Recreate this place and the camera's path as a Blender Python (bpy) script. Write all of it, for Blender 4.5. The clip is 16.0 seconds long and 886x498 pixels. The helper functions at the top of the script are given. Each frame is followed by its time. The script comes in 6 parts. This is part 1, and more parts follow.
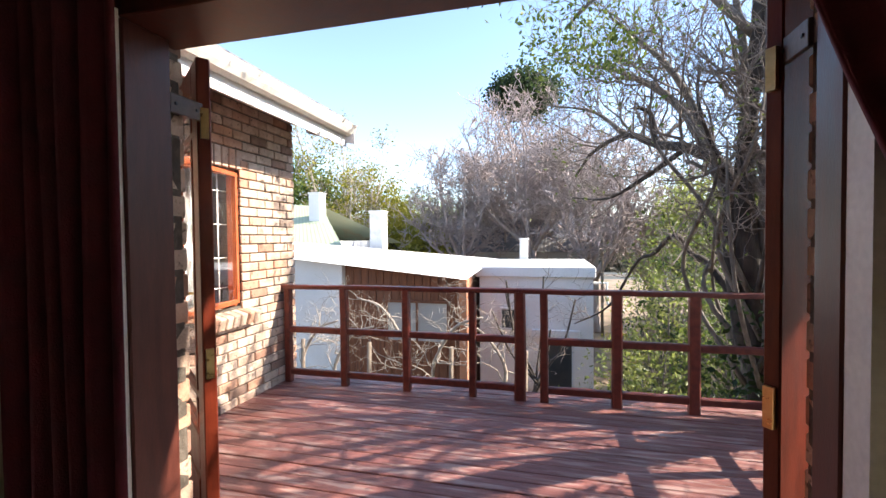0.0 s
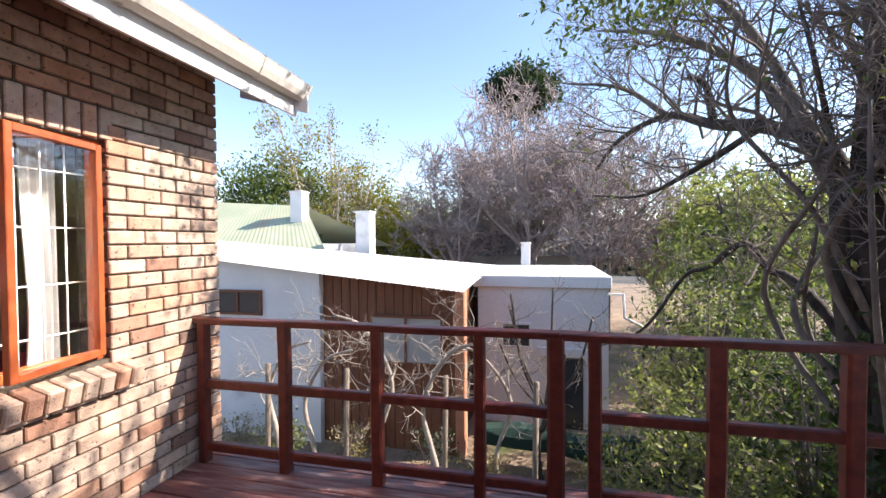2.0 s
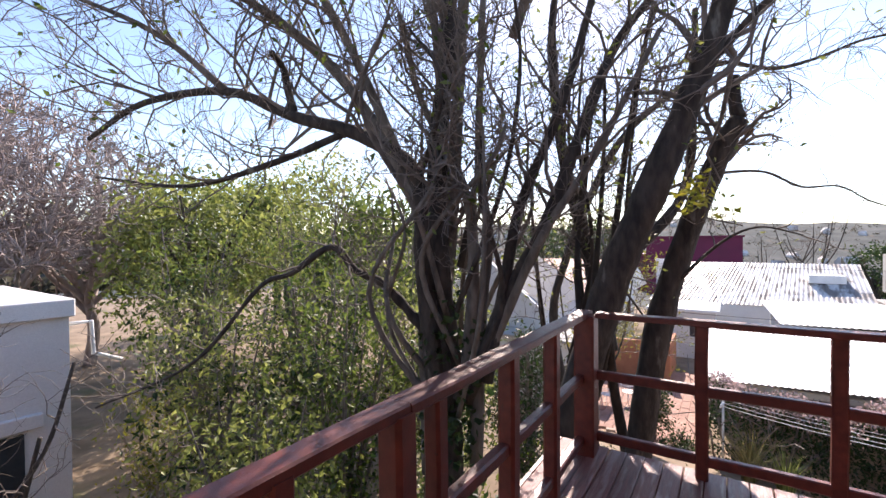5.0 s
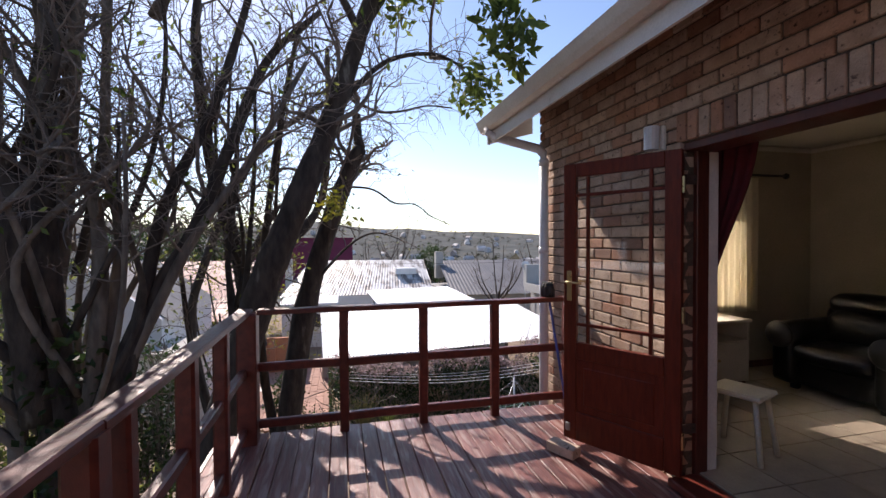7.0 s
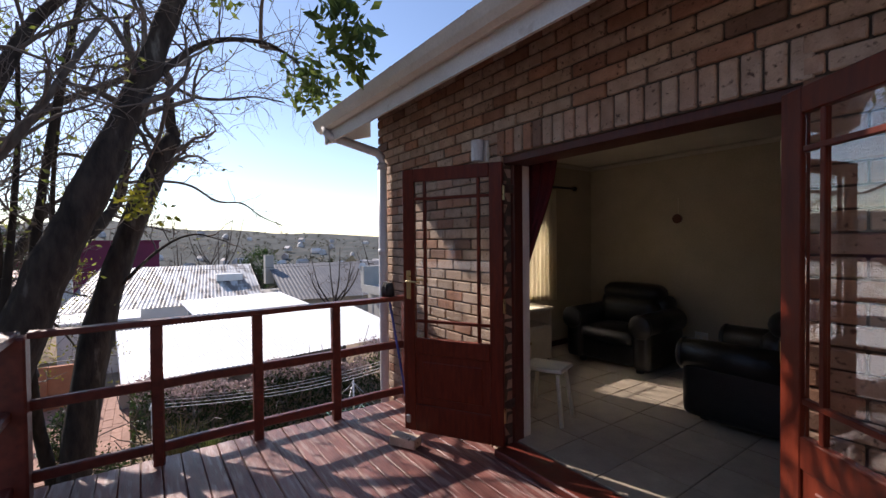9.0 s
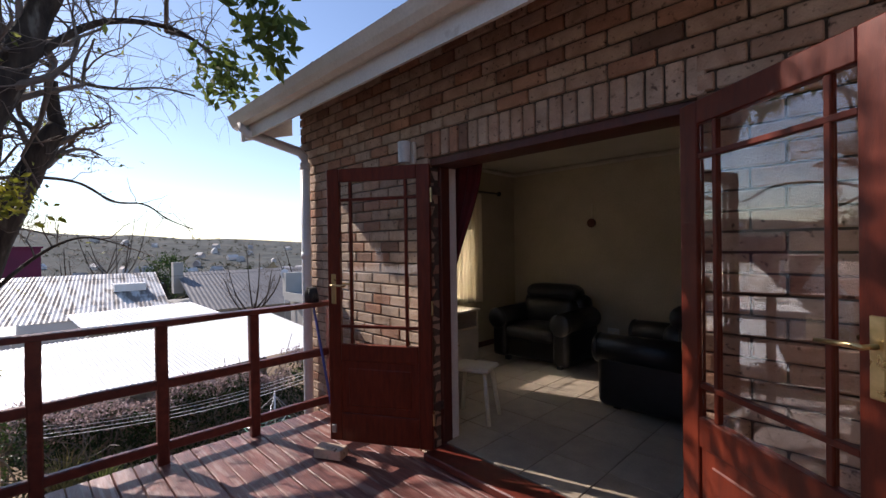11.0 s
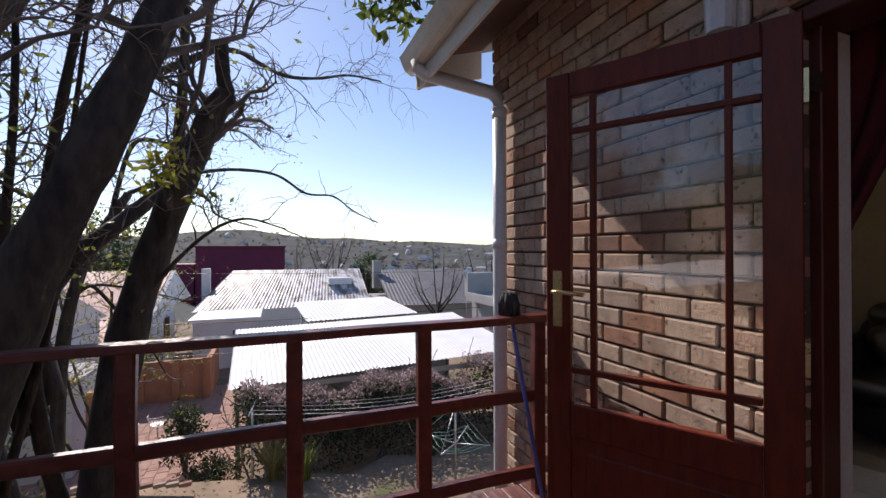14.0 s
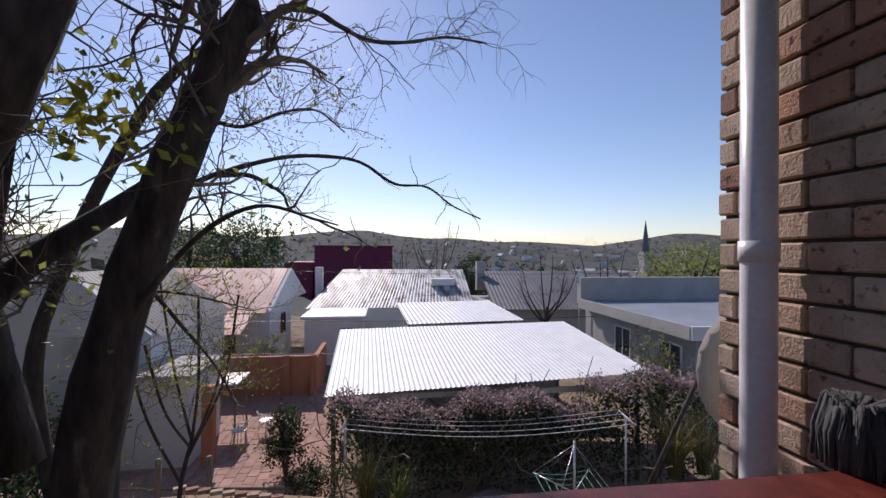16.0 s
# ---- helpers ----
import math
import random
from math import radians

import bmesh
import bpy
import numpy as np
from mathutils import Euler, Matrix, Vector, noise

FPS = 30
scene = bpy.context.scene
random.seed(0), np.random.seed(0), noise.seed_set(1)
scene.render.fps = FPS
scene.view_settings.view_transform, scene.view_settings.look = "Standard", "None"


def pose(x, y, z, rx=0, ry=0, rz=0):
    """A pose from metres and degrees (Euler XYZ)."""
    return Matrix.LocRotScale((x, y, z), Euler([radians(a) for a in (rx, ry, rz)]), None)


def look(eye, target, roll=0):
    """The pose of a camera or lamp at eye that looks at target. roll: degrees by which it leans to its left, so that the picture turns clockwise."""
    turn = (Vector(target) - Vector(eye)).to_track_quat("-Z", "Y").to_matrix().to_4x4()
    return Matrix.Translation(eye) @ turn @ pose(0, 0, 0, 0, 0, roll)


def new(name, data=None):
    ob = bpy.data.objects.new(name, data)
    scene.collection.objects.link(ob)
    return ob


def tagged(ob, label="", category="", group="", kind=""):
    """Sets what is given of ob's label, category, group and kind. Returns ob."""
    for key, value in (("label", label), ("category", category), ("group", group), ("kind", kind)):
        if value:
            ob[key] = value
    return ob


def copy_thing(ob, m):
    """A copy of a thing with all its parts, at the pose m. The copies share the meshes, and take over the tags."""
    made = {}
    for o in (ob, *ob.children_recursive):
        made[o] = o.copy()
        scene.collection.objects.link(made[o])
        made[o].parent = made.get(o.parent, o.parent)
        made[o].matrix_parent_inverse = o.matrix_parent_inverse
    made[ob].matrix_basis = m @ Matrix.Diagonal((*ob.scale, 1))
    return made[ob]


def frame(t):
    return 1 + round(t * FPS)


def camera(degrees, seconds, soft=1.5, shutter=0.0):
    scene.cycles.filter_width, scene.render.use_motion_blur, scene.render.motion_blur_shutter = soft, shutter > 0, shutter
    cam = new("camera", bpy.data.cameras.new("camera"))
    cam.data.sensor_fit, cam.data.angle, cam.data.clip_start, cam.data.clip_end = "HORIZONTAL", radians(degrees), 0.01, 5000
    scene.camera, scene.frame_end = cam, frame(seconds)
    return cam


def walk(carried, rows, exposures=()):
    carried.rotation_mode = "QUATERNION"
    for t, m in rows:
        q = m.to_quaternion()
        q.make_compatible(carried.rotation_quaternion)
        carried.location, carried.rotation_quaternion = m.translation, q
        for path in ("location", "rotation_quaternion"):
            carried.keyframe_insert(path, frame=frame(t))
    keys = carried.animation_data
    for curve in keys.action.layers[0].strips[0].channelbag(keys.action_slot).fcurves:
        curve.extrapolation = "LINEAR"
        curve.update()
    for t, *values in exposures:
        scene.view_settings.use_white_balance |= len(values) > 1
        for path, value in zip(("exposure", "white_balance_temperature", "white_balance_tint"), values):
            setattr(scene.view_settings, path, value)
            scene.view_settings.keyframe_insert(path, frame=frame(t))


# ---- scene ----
cam = camera(91.8, 16.0)
PATH = [
    (0, (2.740, -1.155, 1.478), (2.244, 0.782, 1.427), -0.6),
    (0.5, (2.732, -0.822, 1.506), (2.145, 1.089, 1.454), -0.4),
    (1, (2.625, -0.443, 1.508), (2.015, 1.461, 1.46), -0.4),
    (1.5, (2.516, -0.094, 1.549), (1.916, 1.813, 1.503), -0.3),
    (2, (2.401, 0.254, 1.543), (1.931, 2.197, 1.499), -0.4),
    (2.5, (2.261, 0.593, 1.538), (2.03, 2.579, 1.494), -0.2),
    (3, (2.141, 0.905, 1.525), (2.298, 2.899, 1.484), -0.5),
    (3.2, (2.096, 1.016, 1.505), (2.432, 2.988, 1.461), -0.5),
    (5.3, (1.362, 1.995, 1.517), (3.178, 2.833, 1.487), -0.48),
    (5.5, (1.342, 2.025, 1.517), (3.234, 2.672, 1.487), -0.48),
    (6, (1.157, 1.988, 1.539), (3.139, 2.253, 1.506), -0.81),
    (6.5, (1.04, 1.983, 1.546), (3.037, 1.896, 1.499), -0.42),
    (7, (1.035, 2.062, 1.529), (2.98, 1.596, 1.491), -0.28),
    (7.5, (1.048, 2.093, 1.519), (2.904, 1.349, 1.484), -0.5),
    (8, (1.058, 2.143, 1.515), (2.829, 1.213, 1.487), -0.4),
    (8.5, (1.03, 2.116, 1.522), (2.742, 1.082, 1.492), -0.5),
    (9, (1.013, 2.113, 1.527), (2.649, 0.964, 1.492), -0.6),
    (9.5, (1.018, 2.118, 1.509), (2.568, 0.855, 1.485), -0.3),
    (10, (1.008, 2.094, 1.505), (2.491, 0.753, 1.479), -0.5),
    (10.2, (1.012, 2.103, 1.509), (2.467, 0.732, 1.482), -0.3),
    (12.3, (1.289, 1.942, 1.419), (2.699, 0.524, 1.408), -1.0),
    (12.5, (1.38, 1.866, 1.392), (2.836, 0.495, 1.391), -0.6),
    (13, (1.697, 1.685, 1.389), (3.32, 0.516, 1.391), -0.6),
    (13.5, (2.07, 1.571, 1.407), (3.837, 0.633, 1.41), -0.3),
    (14, (2.458, 1.47, 1.388), (4.321, 0.743, 1.394), -0.2),
    (14.5, (2.836, 1.395, 1.403), (4.762, 0.859, 1.408), -0.0),
    (15, (3.248, 1.318, 1.422), (5.206, 0.912, 1.426), 0.1),
    (15.5, (3.611, 1.177, 1.413), (5.585, 0.85, 1.42), 0.2),
    (16, (3.898, 1.127, 1.428), (5.881, 0.865, 1.435), 0.3),
]
walk(cam, [(t, look(eye, target, roll)) for t, eye, target, roll in PATH],
     [(0, 1.7, 7000, 14), (1.5, 1.25, 6800, 16), (3.2, 1.35, 7100, 21), (5.5, 0.9, 7000, 22), (7, 0.45, 6900, 21), (9, 0.3, 6800, 20),
      (12.5, 0.2, 6800, 20), (14.5, -0.1, 6650, 22), (16, -0.38, 6500, 24)])

# ---- light ----
SUN_AZ = math.atan2(0.96, 0.28)      # from +Y towards +X
SUN_EL = radians(36)
world = bpy.data.worlds.new("world")
scene.world = world
world.use_nodes = True
wn = world.node_tree
sky = wn.nodes.new("ShaderNodeTexSky")
sky.sky_type = "NISHITA"
sky.sun_disc = False
sky.sun_elevation, sky.sun_rotation = SUN_EL, SUN_AZ
sky.air_density, sky.dust_density, sky.ozone_density = 1.0, 0.2, 3.2
wn.links.new(sky.outputs[0], wn.nodes["Background"].inputs[0])
wn.nodes["Background"].inputs[1].default_value = 0.15
sun_data = bpy.data.lights.new("sun", "SUN")
sun_data.energy, sun_data.angle, sun_data.color = 5.0, radians(0.5), (1.0, 0.95, 0.87)
sun = new("sun", sun_data)
sdir = Vector((math.sin(SUN_AZ) * math.cos(SUN_EL), math.cos(SUN_AZ) * math.cos(SUN_EL), math.sin(SUN_EL)))
sun.matrix_world = look(sdir * 50, (0, 0, 0))


# ---- materials ----
def ramp(nt, stops):
    r = nt.nodes.new("ShaderNodeValToRGB")
    while len(r.color_ramp.elements) < len(stops):
        r.color_ramp.elements.new(0.5)
    for e, (p, c) in zip(r.color_ramp.elements, stops):
        e.position, e.color = p, (*c, 1)
    return r


def material(name, a, b, scale=8.0, rough=0.7, metal=0.0, bump=0.2, stretch=(1, 1, 1), vary=0.0, fine=60.0, spec=0.5, stain=None, coat=0.0):
    """Two colours mixed by noise at two scales, bump, and a change of lightness from object to object."""
    m = bpy.data.materials.new(name)
    m.use_nodes = True
    nt = m.node_tree
    bsdf = nt.nodes["Principled BSDF"]
    L = nt.links.new
    co = nt.nodes.new("ShaderNodeTexCoord")
    mp = nt.nodes.new("ShaderNodeMapping")
    mp.inputs["Scale"].default_value = stretch
    info = nt.nodes.new("ShaderNodeObjectInfo")
    off = nt.nodes.new("ShaderNodeVectorMath")
    off.operation = "MULTIPLY_ADD"
    off.inputs[1].default_value = (37, 19, 53)
    L(info.outputs["Random"], off.inputs[0])
    L(co.outputs["Object"], off.inputs[2])
    L(off.outputs[0], mp.inputs[0])
    n1 = nt.nodes.new("ShaderNodeTexNoise")
    n1.inputs["Scale"].default_value, n1.inputs["Detail"].default_value = scale, 6
    n2 = nt.nodes.new("ShaderNodeTexNoise")
    n2.inputs["Scale"].default_value, n2.inputs["Detail"].default_value = fine, 4
    L(mp.outputs[0], n1.inputs[0]), L(mp.outputs[0], n2.inputs[0])
    r = ramp(nt, [(0.3, a), (0.7, b)])
    L(n1.outputs[0], r.inputs[0])
    col = r.outputs[0]
    if stain:
        n3 = nt.nodes.new("ShaderNodeTexNoise")
        n3.inputs["Scale"].default_value, n3.inputs["Detail"].default_value = stain[1], 5
        L(mp.outputs[0], n3.inputs[0])
        r3 = ramp(nt, [(stain[2], (0, 0, 0)), (stain[2] + 0.12, (1, 1, 1))])
        L(n3.outputs[0], r3.inputs[0])
        mx = nt.nodes.new("ShaderNodeMixRGB")
        mx.inputs[2].default_value = (*stain[0], 1)
        L(r3.outputs[0], mx.inputs[0]), L(col, mx.inputs[1])
        col = mx.outputs[0]
    hs = nt.nodes.new("ShaderNodeHueSaturation")
    val = nt.nodes.new("ShaderNodeMath")
    val.operation = "MULTIPLY_ADD"
    L(info.outputs["Random"], val.inputs[0])
    val.inputs[1].default_value, val.inputs[2].default_value = vary, 1 - vary / 2
    f2 = nt.nodes.new("ShaderNodeMath")
    f2.operation = "MULTIPLY_ADD"
    L(n2.outputs[0], f2.inputs[0])
    f2.inputs[1].default_value, f2.inputs[2].default_value = 0.35, 0.825
    mm = nt.nodes.new("ShaderNodeMath")
    mm.operation = "MULTIPLY"
    L(val.outputs[0], mm.inputs[0]), L(f2.outputs[0], mm.inputs[1])
    L(mm.outputs[0], hs.inputs["Value"]), L(col, hs.inputs["Color"])
    L(hs.outputs[0], bsdf.inputs["Base Color"])
    bsdf.inputs["Metallic"].default_value = metal
    bsdf.inputs["Specular IOR Level"].default_value = spec
    bsdf.inputs["Coat Weight"].default_value = coat
    rr = nt.nodes.new("ShaderNodeMath")
    rr.operation = "MULTIPLY_ADD"
    L(n1.outputs[0], rr.inputs[0])
    rr.inputs[1].default_value, rr.inputs[2].default_value = 0.25, max(rough - 0.125, 0.02)
    L(rr.outputs[0], bsdf.inputs["Roughness"])
    if bump:
        bp = nt.nodes.new("ShaderNodeBump")
        bp.inputs["Strength"].default_value, bp.inputs["Distance"].default_value = bump, 0.01
        add = nt.nodes.new("ShaderNodeMath")
        L(n1.outputs[0], add.inputs[0]), L(n2.outputs[0], add.inputs[1])
        L(add.outputs[0], bp.inputs["Height"]), L(bp.outputs[0], bsdf.inputs["Normal"])
    return m


def leaf_material(name, a, b):
    """Thin leaves: each its own green, and some light passes through."""
    m = bpy.data.materials.new(name)
    m.use_nodes = True
    nt = m.node_tree
    bsdf = nt.nodes["Principled BSDF"]
    geo = nt.nodes.new("ShaderNodeNewGeometry")
    r = ramp(nt, [(0.0, a), (1.0, b)])
    nt.links.new(geo.outputs["Random Per Island"], r.inputs[0])
    nt.links.new(r.outputs[0], bsdf.inputs["Base Color"])
    bsdf.inputs["Roughness"].default_value = 0.5
    tr = nt.nodes.new("ShaderNodeBsdfTranslucent")
    nt.links.new(r.outputs[0], tr.inputs[0])
    mx = nt.nodes.new("ShaderNodeMixShader")
    mx.inputs[0].default_value = 0.5
    nt.links.new(bsdf.outputs[0], mx.inputs[1]), nt.links.new(tr.outputs[0], mx.inputs[2])
    nt.links.new(mx.outputs[0], nt.nodes["Material Output"].inputs[0])
    return m


def brick_material(name):
    """Face brick: each brick buff, tan, pink or burnt, with dark iron spots."""
    m = material(name, (0.37, 0.285, 0.225), (0.545, 0.445, 0.365), scale=11, rough=0.9, bump=0.45, vary=0.2, fine=110, stain=((0.11, 0.08, 0.065), 38, 0.60))
    nt = m.node_tree
    hs = [n for n in nt.nodes if n.type == "HUE_SAT"][0]
    src = hs.inputs["Color"].links[0].from_socket
    info = [n for n in nt.nodes if n.type == "OBJECT_INFO"][0]
    geo = nt.nodes.new("ShaderNodeNewGeometry")
    add = nt.nodes.new("ShaderNodeMath")
    nt.links.new(info.outputs["Random"], add.inputs[0]), nt.links.new(geo.outputs["Random Per Island"], add.inputs[1])
    mul = nt.nodes.new("ShaderNodeMath")
    mul.operation = "MULTIPLY"
    mul.inputs[1].default_value = 7.31
    fr = nt.nodes.new("ShaderNodeMath")
    fr.operation = "FRACT"
    nt.links.new(add.outputs[0], mul.inputs[0]), nt.links.new(mul.outputs[0], fr.inputs[0])
    tone = ramp(nt, [(0.0, (0.46, 0.36, 0.33)), (0.06, (0.72, 0.48, 0.40)), (0.14, (1.02, 0.70, 0.56)), (0.22, (1.02, 0.86, 0.77)), (0.6, (1.04, 0.97, 0.90)), (1.0, (1.14, 1.09, 1.04))])
    nt.links.new(fr.outputs[0], tone.inputs[0])
    mx = nt.nodes.new("ShaderNodeMixRGB")
    mx.blend_type = "MULTIPLY"
    mx.inputs[0].default_value = 1
    nt.links.new(src, mx.inputs[1]), nt.links.new(tone.outputs[0], mx.inputs[2])
    nt.links.new(mx.outputs[0], hs.inputs["Color"])
    return m


def glass_material(name):
    m = bpy.data.materials.new(name)
    m.use_nodes = True
    p = m.node_tree.nodes["Principled BSDF"]
    p.inputs["Base Color"].default_value = (0.97, 0.98, 0.97, 1)
    p.inputs["Transmission Weight"].default_value = 1.0
    p.inputs["Roughness"].default_value = 0.0
    p.inputs["IOR"].default_value = 1.6
    return m


M_BRICK = brick_material("face_brick")
M_MORTAR = material("mortar", (0.075, 0.060, 0.047), (0.13, 0.105, 0.08), scale=30, rough=0.95, bump=0.5)
M_DECK = material("deck_stain", (0.135, 0.046, 0.038), (0.27, 0.108, 0.09), scale=5, rough=0.43, bump=0.3, stretch=(1, 9, 9), vary=0.4, fine=70, stain=((0.34, 0.22, 0.19), 3.0, 0.52))
M_RAIL = material("rail_stain", (0.085, 0.014, 0.009), (0.165, 0.031, 0.018), scale=6, rough=0.42, bump=0.15, stretch=(3, 3, 3), vary=0.25, fine=80, stain=((0.05, 0.02, 0.015), 9, 0.66))
M_DOOR = material("door_varnish", (0.095, 0.014, 0.006), (0.165, 0.026, 0.010), scale=6, rough=0.4, bump=0.06, stretch=(6, 6, 1), fine=60, spec=0.3, coat=0.0)
M_WINWOOD = material("window_varnish", (0.36, 0.075, 0.022), (0.48, 0.12, 0.04), scale=6, rough=0.35, bump=0.06, stretch=(4, 4, 1), fine=60, coat=0.2)
M_WHITE = material("white_paint", (0.62, 0.60, 0.56), (0.74, 0.72, 0.68), scale=4, rough=0.55, bump=0.05, stain=((0.42, 0.36, 0.30), 5, 0.68))
M_PLASTER = material("cream_plaster", (0.42, 0.36, 0.26), (0.49, 0.425, 0.315), scale=3, rough=0.85, bump=0.08)
M_CEIL = material("ceiling_paint", (0.52, 0.48, 0.41), (0.58, 0.54, 0.47), scale=3, rough=0.9, bump=0.04)
M_TILE = material("floor_tile", (0.30, 0.25, 0.19), (0.40, 0.335, 0.26), scale=7, rough=0.35, bump=0.04, vary=0.12)
M_GROUT = material("grout", (0.12, 0.10, 0.08), (0.18, 0.15, 0.12), scale=30, rough=0.95)
M_GLASS = glass_material("clear_glass")
M_ROOFW = material("white_roof_paint", (0.72, 0.72, 0.70), (0.82, 0.82, 0.80), scale=2, rough=0.45, bump=0.05)
M_SOIL = material("dry_soil", (0.17, 0.12, 0.075), (0.30, 0.22, 0.14), scale=0.5, rough=0.95, bump=0.6, fine=6, stain=((0.07, 0.09, 0.025), 0.25, 0.52))
M_BARK = material("bark", (0.022, 0.017, 0.014), (0.085, 0.068, 0.056), scale=14, rough=0.95, bump=0.9, stretch=(1, 1, 0.35), fine=45, stain=((0.22, 0.21, 0.18), 7, 0.64))


# ---- mesh helpers ----
def link(name, bm, mat, parent=None, label=""):
    me = bpy.data.meshes.new(name)
    bm.to_mesh(me)
    bm.free()
    if mat:
        me.materials.append(mat)
    ob = new(name, me)
    if parent:
        ob.parent = parent
    if label:
        ob["label"] = label
    return ob


def part(name, bm, mat, parent, label=""):
    return link(name, bm, mat, parent, label)


def boxed(bm, x0, y0, z0, x1, y1, z1, m=None, bevel=0.0):
    r = bmesh.ops.create_cube(bm, size=1)
    vs = r["verts"]
    for v in vs:
        v.co = Vector(((x0 + x1) / 2 + v.co.x * (x1 - x0), (y0 + y1) / 2 + v.co.y * (y1 - y0), (z0 + z1) / 2 + v.co.z * (z1 - z0)))
    if bevel:
        es = {e for v in vs for e in v.link_edges}
        out = bmesh.ops.bevel(bm, geom=list(es), offset=bevel, segments=1, affect="EDGES")
        vs = list({v for f in out["faces"] for v in f.verts} | {v for v in vs if v.is_valid})
    if m:
        for v in vs:
            v.co = m @ v.co
    return vs


def box(x0, y0, z0, x1, y1, z1, bevel=0.0, m=None):
    bm = bmesh.new()
    boxed(bm, x0, y0, z0, x1, y1, z1, m, bevel)
    return bm


def thing(name, at=(0, 0, 0), rz=0, label="", category="", group="", kind=""):
    ob = new(name)
    ob.empty_display_size = 0.1
    ob.matrix_basis = pose(*at, 0, 0, rz)
    return tagged(ob, label, category, group, kind)


def tube(pts, radii, sides=6, caps=True):
    """A tapering tube along points, as vertex and face lists."""
    vs, fs = [], []
    up = Vector((0.3, 0.2, 1)).normalized()
    for i, p in enumerate(pts):
        d = (pts[min(i + 1, len(pts) - 1)] - pts[max(i - 1, 0)]).normalized()
        a = d.cross(up)
        if a.length < 0.05:
            a = d.cross(Vector((1, 0, 0)))
        a.normalize()
        b = d.cross(a)
        for k in range(sides):
            w = 2 * math.pi * k / sides
            vs.append(p + radii[i] * (a * math.cos(w) + b * math.sin(w)))
    for i in range(len(pts) - 1):
        for k in range(sides):
            k2 = (k + 1) % sides
            fs.append((i * sides + k, i * sides + k2, (i + 1) * sides + k2, (i + 1) * sides + k))
    if caps:
        fs.append(tuple(range(sides))[::-1])
        fs.append(tuple((len(pts) - 1) * sides + k for k in range(sides)))
    return vs, fs


def mesh_of(name, lists, mat, parent=None, label="", smooth=True):
    """One mesh object from several (verts, faces) lists."""
    V, F = [], []
    for vs, fs in lists:
        o = len(V)
        V.extend(vs)
        F.extend(tuple(i + o for i in f) for f in fs)
    me = bpy.data.meshes.new(name)
    me.from_pydata([tuple(v) for v in V], [], F)
    if smooth:
        me.polygons.foreach_set("use_smooth", [True] * len(me.polygons))
    if mat:
        me.materials.append(mat)
    ob = new(name, me)
    if parent:
        ob.parent = parent
    if label:
        ob["label"] = label
    return ob


def rod(name, pts, r, mat, parent=None, label="", sides=8):
    pts = [Vector(p) for p in pts]
    return mesh_of(name, [tube(pts, [r] * len(pts), sides)], mat, parent, label)


# ---- plan ----
WX = 0.0          # wing wall, facing +x
FY = 2.77         # front rail
EX = 4.56         # end rail
HX = 5.23         # house corner
OX0, OX1, OZ = 1.58, 3.30, 2.13   # door opening
ROOM = (0.45, 5.0, -3.4, 2.6)   # x0, x1, y0, ceiling
FLOOR = 0.06

WEND = 3.0        # end of the wing wall
WIN = (0.88, 2.17, 0.88, 2.11)   # wing window: y0, y1, z0, z1
WTOP = 2.75

M_GUTTER = material("gutter_paint", (0.60, 0.55, 0.47), (0.72, 0.68, 0.60), scale=3, rough=0.4, bump=0.03, stain=((0.40, 0.33, 0.25), 4, 0.66))
M_PIPE = material("pipe_paint", (0.66, 0.66, 0.68), (0.74, 0.74, 0.76), scale=5, rough=0.35, bump=0.04)
M_SOFFIT = material("soffit_wood", (0.10, 0.05, 0.035), (0.16, 0.085, 0.06), scale=6, rough=0.8)
M_FRAME = material("door_frame_wood", (0.07, 0.018, 0.012), (0.12, 0.032, 0.02), scale=6, rough=0.4, stretch=(6, 6, 1), bump=0.06)
M_BRASS = material("worn_brass", (0.55, 0.42, 0.2), (0.66, 0.52, 0.28), scale=20, rough=0.3, metal=1.0, bump=0.05)
M_STEEL = material("galvanised_steel", (0.42, 0.42, 0.41), (0.55, 0.55, 0.54), scale=12, rough=0.4, metal=0.9, bump=0.05)
M_DKSTEEL = material("painted_over_steel", (0.07, 0.045, 0.035), (0.14, 0.10, 0.085), scale=14, rough=0.5, metal=0.4, bump=0.1)
M_IRONW = material("white_bar_paint", (0.70, 0.70, 0.68), (0.78, 0.78, 0.76), scale=12, rough=0.5, bump=0.0)
M_LEATHER = material("black_leather", (0.006, 0.006, 0.006), (0.012, 0.011, 0.011), scale=14, rough=0.36, bump=0.3, fine=120)
M_MAROON = material("maroon_cloth", (0.07, 0.006, 0.010), (0.11, 0.010, 0.016), scale=10, rough=0.95, bump=0.25, fine=200)
M_CREAMC = leaf_material("cream_curtain", (0.78, 0.72, 0.58), (0.84, 0.79, 0.66))
M_WHITEC = material("white_curtain", (0.72, 0.72, 0.70), (0.80, 0.80, 0.78), scale=6, rough=0.9, bump=0.2, fine=160)
M_CREAMW = material("cream_painted_wood", (0.62, 0.56, 0.44), (0.70, 0.64, 0.52), scale=6, rough=0.5, bump=0.05)
M_BLACKP = material("black_plastic", (0.012, 0.012, 0.013), (0.02, 0.02, 0.022), scale=12, rough=0.5, bump=0.05)
M_BLUEP = material("blue_handle_plastic", (0.06, 0.08, 0.30), (0.09, 0.11, 0.38), scale=12, rough=0.4, bump=0.0)
